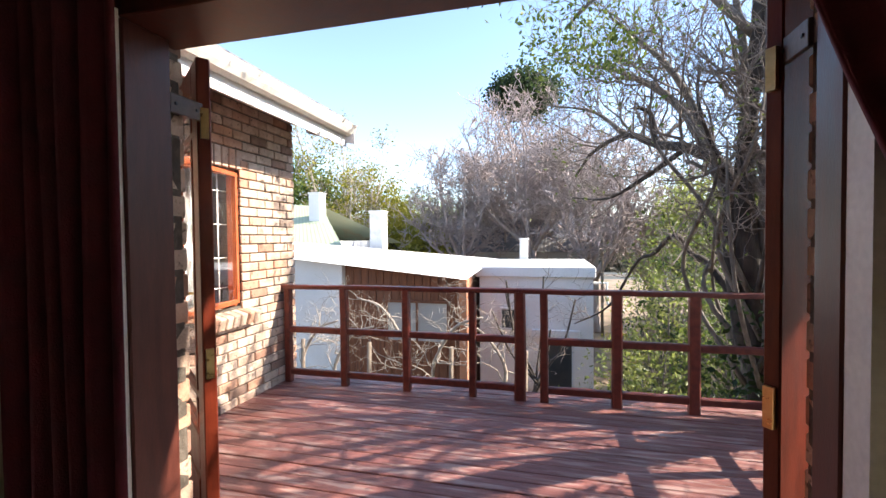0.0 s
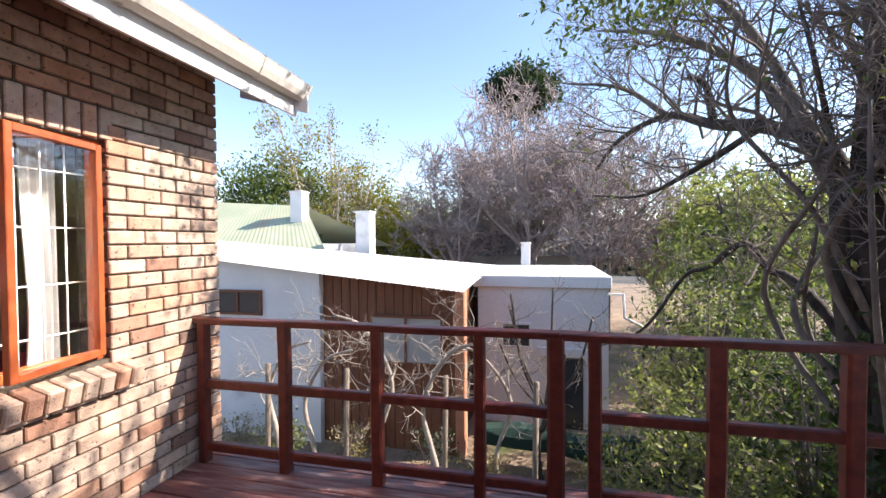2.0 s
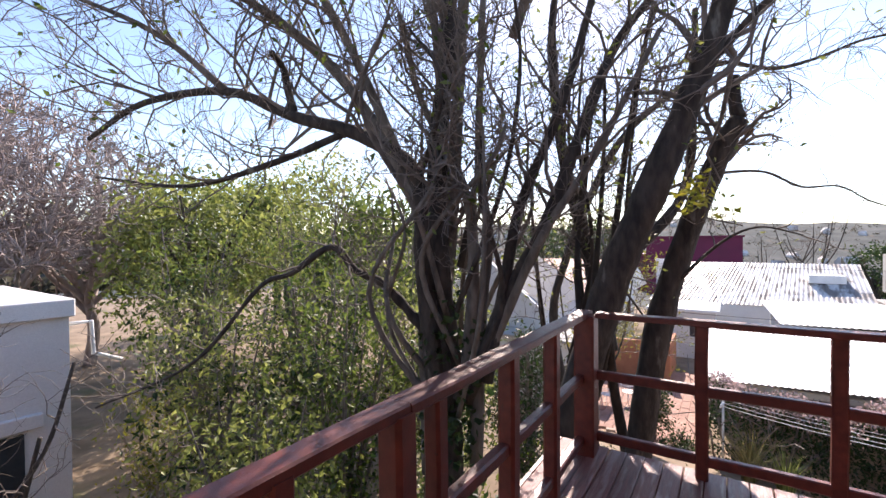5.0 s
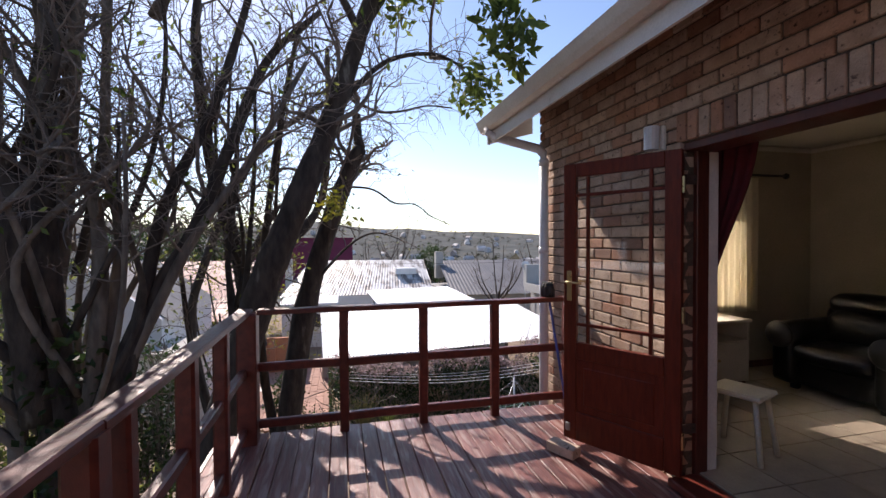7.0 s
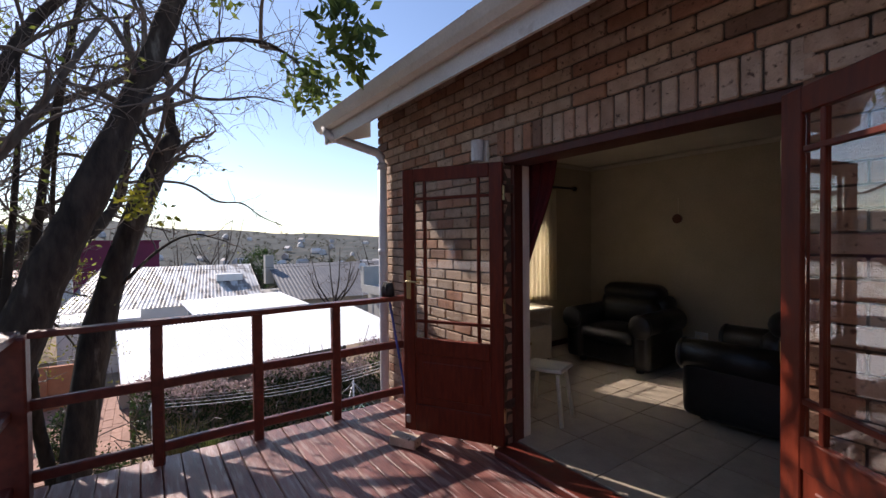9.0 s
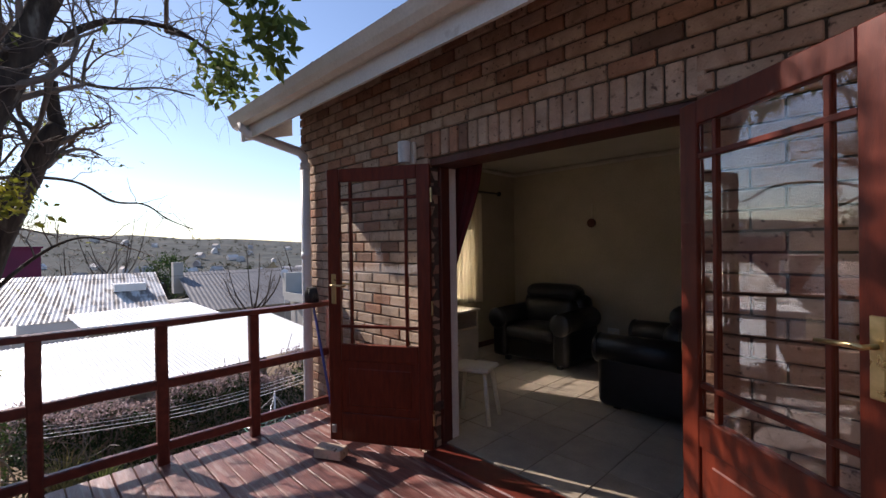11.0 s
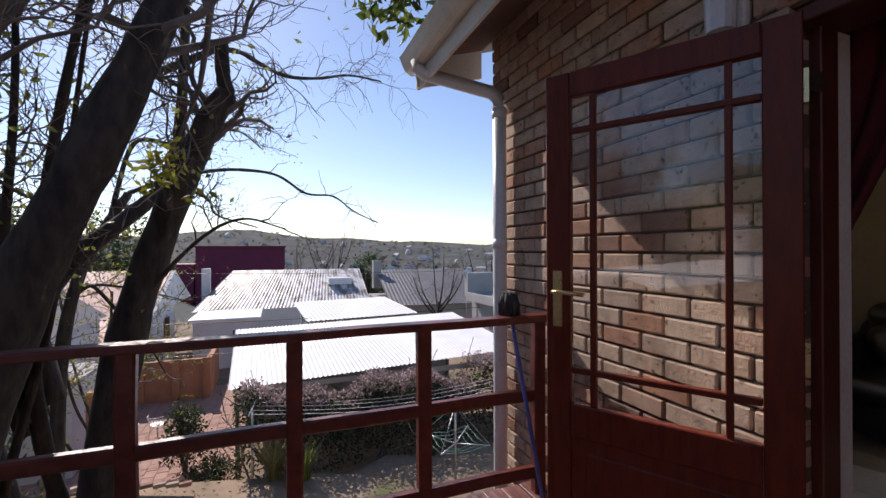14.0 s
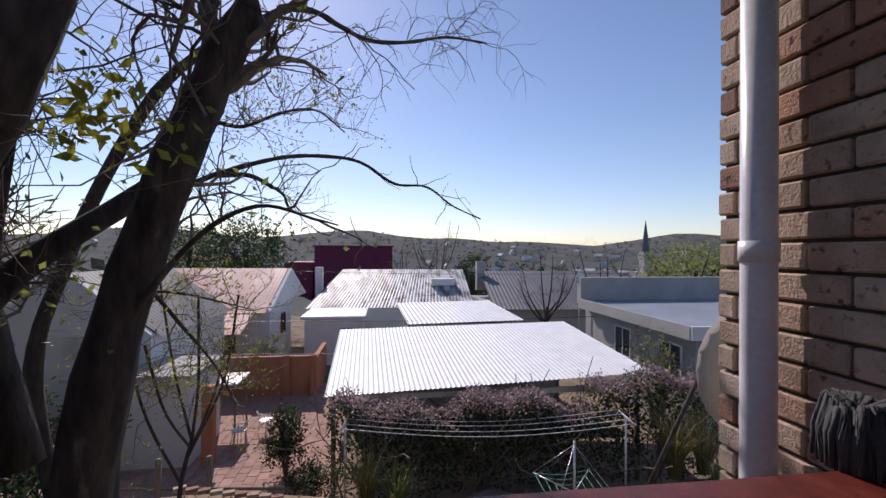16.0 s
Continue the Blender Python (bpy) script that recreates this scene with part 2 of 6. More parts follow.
M_BRISTLE = material("grey_bristle", (0.03, 0.03, 0.031), (0.09, 0.09, 0.09), scale=60, rough=0.95, bump=0.9, stretch=(1, 1, 0.2))
M_PINKCLOTH = material("red_bedspread", (0.30, 0.02, 0.04), (0.42, 0.04, 0.07), scale=7, rough=0.95, bump=0.2)
# bedroom dimness is in the colour: cream set darker than the plaster
M_DARKIN = material("dimmed_cream_paint", (0.30, 0.27, 0.22), (0.36, 0.32, 0.27), scale=3, rough=0.9, bump=0.05)
M_ROOFG = material("grey_roof_sheet", (0.24, 0.24, 0.25), (0.32, 0.32, 0.33), scale=2, rough=0.55, bump=0.1)


# ---- brickwork ----
def brick_mesh(name, lx, ly, lz, bevel=0.006):
    bm = box(-lx / 2, -ly / 2, -lz / 2, lx / 2, ly / 2, lz / 2, bevel)
    me = bpy.data.meshes.new(name)
    bm.to_mesh(me)
    bm.free()
    me.materials.append(M_BRICK)
    return me


COURSE, BL, JOINT = 0.0855, 0.222, 0.011
BRICK_L = brick_mesh("brick", BL, 0.11, COURSE - JOINT)
BRICK_H = brick_mesh("half_brick", 0.106, 0.11, COURSE - JOINT)
BRICK_S = brick_mesh("soldier_brick", 0.074, 0.11, 0.172)


def lay(u0, u1, z0, z1, holes):
    """Stretcher bond from u0 to u1: (u, z, width) of every brick that misses the holes."""
    out = []
    rows = int(round((z1 - z0) / COURSE))
    for r in range(rows):
        z = z0 + (r + 0.5) * COURSE
        spans = [(u0, u1)]
        for a, b, c, d in holes:
            if c - 0.02 < z < d + 0.02:
                spans = [s for p, q in spans for s in ((p, min(q, a)), (max(p, b), q)) if s[1] - s[0] > 0.05]
        for p, q in spans:
            u = p
            first = r % 2 == 1
            while q - u > 0.03:
                w = min(0.106 if first else BL, q - u)
                if 0 < q - u - w - JOINT < 0.05:
                    w = q - u
                out.append((u + w / 2, z, w))
                u += w + JOINT
                first = False
    return out


def set_bricks(wall, places, to_world, cap=300, key=None):
    """The first bricks as objects of their own under the wall, the rest joined."""
    rng = random.Random(5)
    if key:
        places = sorted(places, key=key)
    V, F = [], []
    for i, (u, z, w) in enumerate(places):
        m = to_world @ Matrix.Translation((u, rng.uniform(-0.003, 0.003), z)) @ Matrix.Rotation(rng.uniform(-0.006, 0.006), 4, "Y") @ Matrix.Rotation(rng.uniform(-0.01, 0.01), 4, "Z")
        me = BRICK_H if w < 0.12 else BRICK_L
        m = m @ Matrix.Diagonal((w / (0.106 if w < 0.12 else BL), 1, 1, 1))
        if i < cap:
            ob = new("brick", me)
            ob.parent = wall
            ob.matrix_basis = m
        else:
            o = len(V)
            V.extend(tuple(m @ v.co) for v in me.vertices)
            F.extend(tuple(k + o for k in p.vertices) for p in me.polygons)
    if V:
        me = bpy.data.meshes.new("brickwork")
        me.from_pydata(V, [], F)
        me.materials.append(M_BRICK)
        ob = new("brickwork", me)
        ob.parent = wall
        tagged(ob, "buff face bricks joined in stretcher bond", kind="stuff")


def soldiers(wall, u0, u1, z, to_world):
    n = int((u1 - u0) / 0.083)
    for i in range(n):
        ob = new("brick", BRICK_S)
        ob.parent = wall
        ob.matrix_basis = to_world @ Matrix.Translation((u0 + (i + 0.5) * (u1 - u0) / n, 0, z))


def wall_with_hole(name, x0, x1, z0, z1, holes, y0, y1, mat, swap=False, label=""):
    """A solid wall with openings cut through it. It runs along x, or along y when swapped."""
    us = sorted({x0, x1, *[h[0] for h in holes], *[h[1] for h in holes]})
    bm = bmesh.new()
    for a, b in zip(us, us[1:]):
        cuts = sorted((h[2], h[3]) for h in holes if h[0] < (a + b) / 2 < h[1])
        z = z0
        for c, d in cuts + [(z1, z1)]:
            if c - z > 1e-4:
                if swap:
                    boxed(bm, y0, a, z, y1, b, c)
                else:
                    boxed(bm, a, y0, z, b, y1, c)
            z = d
    return tagged(link(name, bm, mat), label, "wall", kind="structure")


TO_HOUSE = Matrix.Translation((0, -0.055, 0))
TO_WING = Matrix.Translation((-0.055, 0, 0)) @ Matrix.Rotation(radians(90), 4, "Z")
# backing set behind the brick faces, so that joints are recessed
wall_wing = wall_with_hole("wall_wing", -0.2, WEND - 0.01, -4.2, 2.86, [WIN], -0.24, -0.019, M_MORTAR, True, "buff face brick wall with raked dark joints")
wall_house = wall_with_hole("wall_house", -0.2, HX - 0.01, -4.2, 2.89, [(OX0, OX1, -0.02, OZ)], -0.12, -0.019, M_MORTAR, False, "buff face brick wall round open double doors")
wall_inner = wall_with_hole("wall_inner", 0.3, HX - 0.12, -0.2, WTOP, [(OX0, OX1, -0.02, OZ)], -0.24, -0.122, M_PLASTER, False, "cream plastered inner wall round double doors")

# ---- deck ----
deck = thing("floor_deck", label="reddish-brown stained timber deck with narrow gaps", category="deck", kind="structure")
BW, BP = 0.112, 0.1185
dm = bpy.data.meshes.new("deck_board")
bm = box(-2.34, -BW / 2, -0.028, 2.34, BW / 2, 0.0, 0.004)
bm.to_mesh(dm)
bm.free()
dm.materials.append(M_DECK)
rng = random.Random(2)
for i in range(25):
    ob = new("deck_board", dm)
    ob.parent = deck
    ob.matrix_basis = pose(2.34, 0.01 + BP * (i + 0.5), rng.uniform(-0.003, 0.002), 0, rng.uniform(-0.02, 0.02), rng.uniform(-0.06, 0.06))
for x in (0.2, 1.0, 1.8, 2.6, 3.4, 4.2, 4.6):
    part("joist", box(x - 0.03, 0.0, -0.2, x + 0.03, 2.95, -0.032), M_RAIL, deck)
for x, y in ((0.15, 2.85), (1.6, 2.85), (3.1, 2.85), (4.55, 2.85), (4.55, 0.2)):
    part("support_post", box(x - 0.06, y - 0.06, -4.2, x + 0.06, y + 0.06, -0.2), M_RAIL, deck)
part("edge_board", box(0, 2.975, -0.2, 4.68, 3.0, -0.002), M_RAIL, deck)

# ---- rails ----
def beam(name, a, b, w, h, mat, parent, bevel=0.006, sag=0.0, seed=0):
    """A hand-worked timber from a to b, w across and h high, a little uneven along its length."""
    a, b = Vector(a), Vector(b)
    d = b - a
    n = max(2, int(d.length / 0.25))
    side = Vector((-d.y, d.x, 0))
    side = side.normalized() if side.length > 1e-4 else Vector((1, 0, 0))
    upv = d.normalized().cross(side) * -1
    r = random.Random(seed)
    vs, fs = [], []
    c = min(w, h) * 0.16
    ring = [(-w / 2 + c, -h / 2), (w / 2 - c, -h / 2), (w / 2, -h / 2 + c), (w / 2, h / 2 - c), (w / 2 - c, h / 2), (-w / 2 + c, h / 2), (-w / 2, h / 2 - c), (-w / 2, -h / 2 + c)]
    for i in range(n + 1):
        p = a + d * (i / n) + upv * (r.uniform(-0.003, 0.003) - sag * math.sin(math.pi * i / n)) + side * r.uniform(-0.003, 0.003)
        k = 1 + r.uniform(-0.03, 0.03)
        vs.extend(p + side * u * k + upv * v * k for u, v in ring)
    for i in range(n):
        for k in range(8):
            fs.append((i * 8 + k, i * 8 + (k + 1) % 8, (i + 1) * 8 + (k + 1) % 8, (i + 1) * 8 + k))
    fs.append(tuple(range(8))[::-1])
    fs.append(tuple(n * 8 + k for k in range(8)))
    return mesh_of(name, [(vs, fs)], mat, parent, smooth=False)


front_rail = thing("deck_railing", label="red-stained timber railing along the deck's front edge", category="railing", group="deck railings")
POSTS = ((0.06, 0.07), (0.70, 0.075), (1.36, 0.075), (2.01, 0.07), (2.45, 0.10), (2.66, 0.07), (3.27, 0.085), (3.87, 0.085))
for i, (x, w) in enumerate(POSTS):
    beam("post", (x, FY, -0.15), (x, FY, 0.985), w, w, M_RAIL, front_rail, seed=i)
part("corner_post", box(EX - 0.10, FY - 0.09, -0.15, EX + 0.05, FY + 0.05, 0.99, 0.012), M_RAIL, front_rail)
beam("handrail", (0.0, FY + 0.01, 0.99), (2.47, FY + 0.01, 0.99), 0.09, 0.042, M_RAIL, front_rail, seed=20)
beam("handrail", (2.472, FY + 0.01, 0.99), (EX + 0.05, FY + 0.01, 0.99), 0.105, 0.042, M_RAIL, front_rail, seed=21)
xs = [p[0] for p in POSTS] + [EX - 0.03]
for z, nm in ((0.545, "middle_rail"), (0.105, "bottom_rail")):
    for i in range(len(xs) - 1):
        if i == 4:
            continue
        beam(nm, (xs[i] + 0.03, FY + 0.005, z), (xs[i + 1] - 0.03, FY + 0.005, z), 0.055, 0.062, M_RAIL, front_rail, sag=0.004, seed=30 + i)

end_rail = thing("deck_railing", label="red-stained timber railing between corner post and brick wall", category="railing", group="deck railings")
EYS = (0.06, 0.757, 1.39, 2.04)
for i, y in enumerate(EYS):
    beam("post", (EX + 0.01, y, -0.15), (EX + 0.01, y, 0.985), 0.062, 0.072, M_RAIL, end_rail, seed=50 + i)
beam("handrail", (EX, 0.0, 1.0), (EX, FY - 0.09, 0.99), 0.10, 0.040, M_RAIL, end_rail, seed=60)
ys = [*EYS, FY - 0.06]
for z, nm in ((0.56, "middle_rail"), (0.12, "bottom_rail")):
    for i in range(len(ys) - 1):
        beam(nm, (EX + 0.012, ys[i] + 0.03, z), (EX + 0.012, ys[i + 1] - 0.03, z), 0.05, 0.066, M_RAIL, end_rail, sag=0.003, seed=70 + i)

# ---- eaves, gutters, roof ----
def gutter(name, a, b, side, label):
    """An ogee gutter on a fascia board, from a to b; side points away from the house."""
    g = thing(name, label=label, category="gutter")
    a, b, s = Vector(a), Vector(b), Vector(side)
    prof = [(0, 0.0), (0.0, -0.11), (0.035, -0.118), (0.075, -0.10), (0.10, -0.06), (0.115, -0.02), (0.125, 0.0), (0.118, 0.0), (0.10, -0.02), (0.085, -0.055), (0.06, -0.09), (0.012, -0.10), (0.008, 0.0)]
    vs, fs, n = [], [], len(prof)
    for p in (a, b):
        vs.extend(p + s * u + Vector((0, 0, v)) for u, v in prof)
    for k in range(n):
        fs.append((k, (k + 1) % n, n + (k + 1) % n, n + k))
    mesh_of("channel", [(vs, fs)], M_GUTTER, g, smooth=False)
    for p, q in ((b, 1), (a, 0)):
        vs = [p + s * u + Vector((0, 0, v)) for u, v in prof[:7]]
        mesh_of("end_cap", [(vs, [tuple(range(7))])], M_GUTTER, g, smooth=False)
    L = (b - a).length
    for i in range(int(L / 0.9) + 1):
        p = a.lerp(b, min(1, (0.45 + i * 0.9) / L))
        d = (b - a).normalized() * 0.014
        pr = [(u * 1.06 - 0.002, v * 1.06) for u, v in prof[:7]]
        vs = [p + e + s * u + Vector((0, 0, v)) for e in (-d, d) for u, v in pr]
        mesh_of("bracket", [(vs, [(k, k + 1, 8 + k, 7 + k) for k in range(6)])], M_GUTTER, g, smooth=False)
    fb = bmesh.new()
    dirv = (b - a).normalized()
    w = s * -0.022
    c = [a + Vector((0, 0, -0.225)), b + Vector((0, 0, -0.225)), b + Vector((0, 0, 0.02)), a + Vector((0, 0, 0.02))]
    v1 = [fb.verts.new(p - s * 0.002) for p in c]
    v2 = [fb.verts.new(p + w) for p in c]
    fb.faces.new(v1), fb.faces.new(v2[::-1])
    for k in range(4):
        fb.faces.new((v1[k], v2[k], v2[(k + 1) % 4], v1[(k + 1) % 4]))
    part("fascia_board", fb, M_WHITE, g)
    return g


EAV = 0.50
gutter("gutter", (EAV, 0.49, 2.74), (EAV, WEND + 0.28, 2.74), (1, 0, 0), "cream painted metal gutter under the wing's eave")
g2 = gutter("gutter", (0.62, EAV, 2.79), (HX + 0.23, EAV, 2.79), (0, 1, 0), "weathered cream gutter with a downpipe at its end")


def slab(name, quad, thick, mat, label, cat="roof", kind="structure"):
    bm = bmesh.new()
    q = [Vector(p) for p in quad]
    n = (q[1] - q[0]).cross(q[3] - q[0]).normalized() * thick
    v1 = [bm.verts.new(p) for p in q]
    v2 = [bm.verts.new(p + n) for p in q]
    bm.faces.new(v1[::-1]), bm.faces.new(v2)
    for k in range(4):
        bm.faces.new((v1[k], v1[(k + 1) % 4], v2[(k + 1) % 4], v2[k]))
    return tagged(link(name, bm, mat), label, cat, kind=kind)


slab("roof_house", [(0.3, EAV + 0.04, 2.80), (0.3, -4.2, 4.2), (HX + 0.21, -4.2, 4.2), (HX + 0.21, EAV + 0.04, 2.80)][::-1], 0.05, M_ROOFG, "grey sheet roof above the brick wall")
slab("roof_wing", [(EAV + 0.04, WEND + 0.26, 2.75), (EAV + 0.04, -0.2, 2.75), (-4, -0.2, 4.2), (-4, WEND + 0.26, 4.2)][::-1], 0.05, M_ROOFG, "grey sheet roof above the brick wing")
slab("soffit_house", [(0.0, 0.0, 2.905), (HX + 0.16, 0.0, 2.905), (HX + 0.16, EAV - 0.025, 2.765), (0.0, EAV - 0.025, 2.765)], 0.012, M_SOFFIT, "dark timber underside of the eave", "soffit")
slab("soffit_wing", [(0.0, 0.0, 2.875), (EAV - 0.025, 0.0, 2.715), (EAV - 0.025, WEND + 0.25, 2.715), (0.0, WEND + 0.25, 2.875)], 0.012, M_SOFFIT, "dark timber underside of the eave", "soffit")
barge = thing("barge_board", label="white painted barge board at the roof's end", category="trim", kind="structure")
for nm, q in (("board", ((HX + 0.17, EAV + 0.02, 2.555), (HX + 0.17, 0.0, 2.70), (HX + 0.17, 0.0, 2.93), (HX + 0.17, EAV + 0.02, 2.79))),):
    bm = bmesh.new()
    v1 = [bm.verts.new(p) for p in q]
    v2 = [bm.verts.new((p[0] + 0.022, p[1], p[2])) for p in q]
    bm.faces.new(v1[::-1]), bm.faces.new(v2)
    for k in range(4):
        bm.faces.new((v1[k], v1[(k + 1) % 4], v2[(k + 1) % 4], v2[k]))
    part(nm, bm, M_WHITE, barge)
bm = bmesh.new()
q = ((EAV + 0.1, WEND + 0.26, 2.53), (0.0, WEND + 0.26, 2.70), (0.0, WEND + 0.26, 2.90), (EAV + 0.1, WEND + 0.26, 2.73))
v1 = [bm.verts.new(p) for p in q]
v2 = [bm.verts.new((p[0], p[1] + 0.022, p[2])) for p in q]
bm.faces.new(v1), bm.faces.new(v2[::-1])
for k in range(4):
    bm.faces.new((v1[k], v2[k], v2[(k + 1) % 4], v1[(k + 1) % 4]))
part("board", bm, M_WHITE, barge)

pipe = thing("downpipe", label="white painted downpipe with a swan neck on the wall", category="downpipe")
rod("swan_neck", [(HX + 0.06, 0.555, 2.70), (HX + 0.055, 0.55, 2.65), (HX + 0.04, 0.51, 2.61), (5.03, 0.115, 2.45), (5.005, 0.075, 2.40), (5.0, 0.068, 2.32)], 0.045, M_PIPE, pipe, sides=12)
rod("pipe", [(5.0, 0.068, 2.34), (5.0, 0.068, 1.3), (5.0, 0.068, -4.0)], 0.046, M_PIPE, pipe, sides=16)
for z in (2.3, 1.43, -1.0):
    rod("socket", [(5.0, 0.068, z - 0.03), (5.0, 0.068, z + 0.03)], 0.051, M_PIPE, pipe, sides=16)

# ---- doors ----
door_frame = thing("door_frame", label="dark red-brown timber frame of the double doors", category="door frame", kind="structure")
part("jamb", box(OX0, -0.24, -0.02, OX0 + 0.045, -0.09, OZ - 0.05, 0.004), M_FRAME, door_frame)
part("jamb", box(OX1 - 0.035, -0.19, -0.02, OX1, -0.10, OZ - 0.05, 0.004), M_FRAME, door_frame)
part("head", box(OX0, -0.24, OZ - 0.05, OX1, -0.03, OZ, 0.004), M_FRAME, door_frame)
part("threshold", box(OX0 + 0.02, -0.12, 0.003, OX1 - 0.02, 0.10, 0.055, 0.008), M_RAIL, door_frame, "worn red-brown timber threshold")


def glazed_door(name, hinge, angle, hand, label):
    """A half-glazed leaf with margin panes: 0.80 wide, 2.02 high; hand is the side its panels face."""
    d = thing(name, (hinge[0], hinge[1], 0.065), angle, label, "door", "double doors")
    W, H, T = 0.80, 2.018, 0.021
    part("stile", box(0, -T, 0, 0.098, T, H, 0.004), M_DOOR, d)
    part("stile", box(W - 0.098, -T, 0, W, T, H, 0.004), M_DOOR, d)
    part("top_rail", box(0.099, -T, H - 0.098, W - 0.099, T, H, 0.004), M_DOOR, d)
    part("lock_rail", box(0.099, -T, 0.60, W - 0.099, T, 0.722, 0.004), M_DOOR, d)
    part("bottom_rail", box(0.099, -T, 0, W - 0.099, T, 0.21, 0.004), M_DOOR, d)
    p = box(0.099, -0.010, 0.211, W - 0.099, 0.010, 0.599)
    boxed(p, 0.15, -0.016, 0.26, W - 0.15, 0.016, 0.55, bevel=0.012)
    part("panel", p, M_DOOR, d)
    x0, x1, z0, z1 = 0.099, W - 0.099, 0.723, H - 0.099
    mx, mz = (x0 + 0.085, x1 - 0.085), (z0 + 0.13, z1 - 0.13)
    for x in mx:
        part("glazing_bar", box(x - 0.011, -0.014, z0, x + 0.011, 0.014, z1, 0.003), M_DOOR, d)
    for z in mz:
        part("glazing_bar", box(x0, -0.0155, z - 0.011, x1, 0.0155, z + 0.011, 0.003), M_DOOR, d)
    ex, ez = (x0, mx[0], mx[1], x1), (z0, mz[0], mz[1], z1)
    for a, b in zip(ex, ex[1:]):
        for c, e in zip(ez, ez[1:]):
            g = part("pane", box(a, -0.002, c, b, 0.002, e), M_GLASS, d)
            g.visible_shadow = False
    lp = part("lock_plate", box(W - 0.068, -T - 0.006, 1.02, W - 0.03, T + 0.006, 1.24, 0.003), M_BRASS, d, "worn brass lock plate")
    for s in (-1, 1):
        rod("handle", [(W - 0.05, s * (T + 0.004), 1.16), (W - 0.05, s * (T + 0.05), 1.16), (W - 0.075, s * (T + 0.055), 1.162), (W - 0.17, s * (T + 0.052), 1.155)], 0.008, M_BRASS, lp, "brass lever handle")
    for z in (0.22, 1.0, 1.8):
        part("hinge", box(-0.012, -0.012, z - 0.05, 0.004, 0.012, z + 0.05), M_BRASS, d)
    part("bolt_bracket", box(W - 0.055, -T - 0.012, 0.06, W - 0.02, T + 0.012, 0.12, 0.004), M_STEEL, d, "small steel bolt at the foot")
    return d


glazed_door("door_1", (3.245, 0.026), math.degrees(math.atan2(0.414, 0.70)), 1, "open red-brown half-glazed door held by a brick")
glazed_door("door_2", (1.62, 0.04), 143, 1, "open red-brown half-glazed door hooked back")
for hx in (1.615, 3.262):
    for hz in (0.35, 1.90):
        hook = thing("projecting_hinge", (hx, -0.09, hz), label="flat steel projecting hinge between frame and door", category="hinge", group="projecting hinges")
        part("strap", box(-0.006, 0.0, -0.03, 0.006, 0.125, 0.03, 0.002), M_DKSTEEL, hook)
        for k in (0.02, 0.10):
            part("screw", box(-0.009, k - 0.005, -0.005, 0.009, k + 0.005, 0.005, 0.002), M_BLACKP, hook)

stop = tagged(link("brick", box(-0.11, -0.052, 0, 0.11, 0.052, 0.073, 0.006, pose(3.80, 0.52, 0.004, 0, 0, 28)), M_BRICK), "loose buff brick propping the open door", "brick")

# wall light above the door
wl = thing("wall_light", (3.46, 0.0, 2.17), label="small clear glass bulkhead light on brick wall", category="wall light")
part("base", box(-0.05, 0.0, -0.06, 0.05, 0.03, 0.10, 0.006), M_WHITE, wl)
bm = bmesh.new()
bmesh.ops.create_cone(bm, cap_ends=True, segments=14, radius1=0.045, radius2=0.05, depth=0.15, matrix=Matrix.Translation((0, 0.075, 0.02)))
part("glass_shade", bm, material("frosted_glass", (0.55, 0.57, 0.6), (0.66, 0.68, 0.7), scale=10, rough=0.15, bump=0.0), wl)

# mop leaning at the rail's end
mop = thing("mop", label="grey string mop leaning head-up, blue metal handle", category="mop")
rod("handle", [(4.26, 0.215, 0.005), (4.42, 0.22, 0.50), (4.58, 0.23, 1.01), (4.605, 0.23, 1.09)], 0.011, M_BLUEP, mop, sides=10)
V = []
r = random.Random(8)
for i in range(220):
    a = r.uniform(0, 6.28)
    p0 = Vector((4.615, 0.225, 1.125))
    o = Vector((math.cos(a) * 0.062, math.sin(a) * 0.050, 0)) * r.uniform(0.75, 1.05)
    V.append(tube([p0 + o * 0.15, p0 + o * 0.8 + Vector((0, 0, 0.022 * r.random())), p0 + o * 1.05 + Vector((0, 0, -0.045)), p0 + o * r.uniform(0.85, 1.15) + Vector((0, 0, -0.10 - 0.02 * r.random()))], [0.006, 0.007, 0.007, 0.004], 5))
tagged(mesh_of("mop_head", V, M_BRISTLE, mop, "grey string mop head"), kind="stuff")

# ---- wing window ----
wy0, wy1, wz0, wz1 = WIN
win = thing("window_1", label="orange-varnished timber window with white burglar bars", category="window", kind="structure")
FXA, FXB = -0.115, -0.055
def wbox(nm, y0, z0, y1, z1, dx=0.0):
    part(nm, box(FXA + dx, y0, z0, FXB + dx, y1, z1, 0.005), M_WINWOOD, win)
wbox("frame", wy0, wz0, wy0 + 0.05, wz1)
wbox("frame", wy1 - 0.05, wz0, wy1, wz1)
wbox("frame", wy0 + 0.05, wz0, wy1 - 0.05, wz0 + 0.05)
wbox("frame", wy0 + 0.05, wz1 - 0.05, wy1 - 0.05, wz1)
for y in (1.12, 1.58):
    wbox("mullion", y - 0.025, wz0 + 0.05, y + 0.025, wz1 - 0.05)
wbox("transom", 1.145, 1.74, 1.555, 1.79)
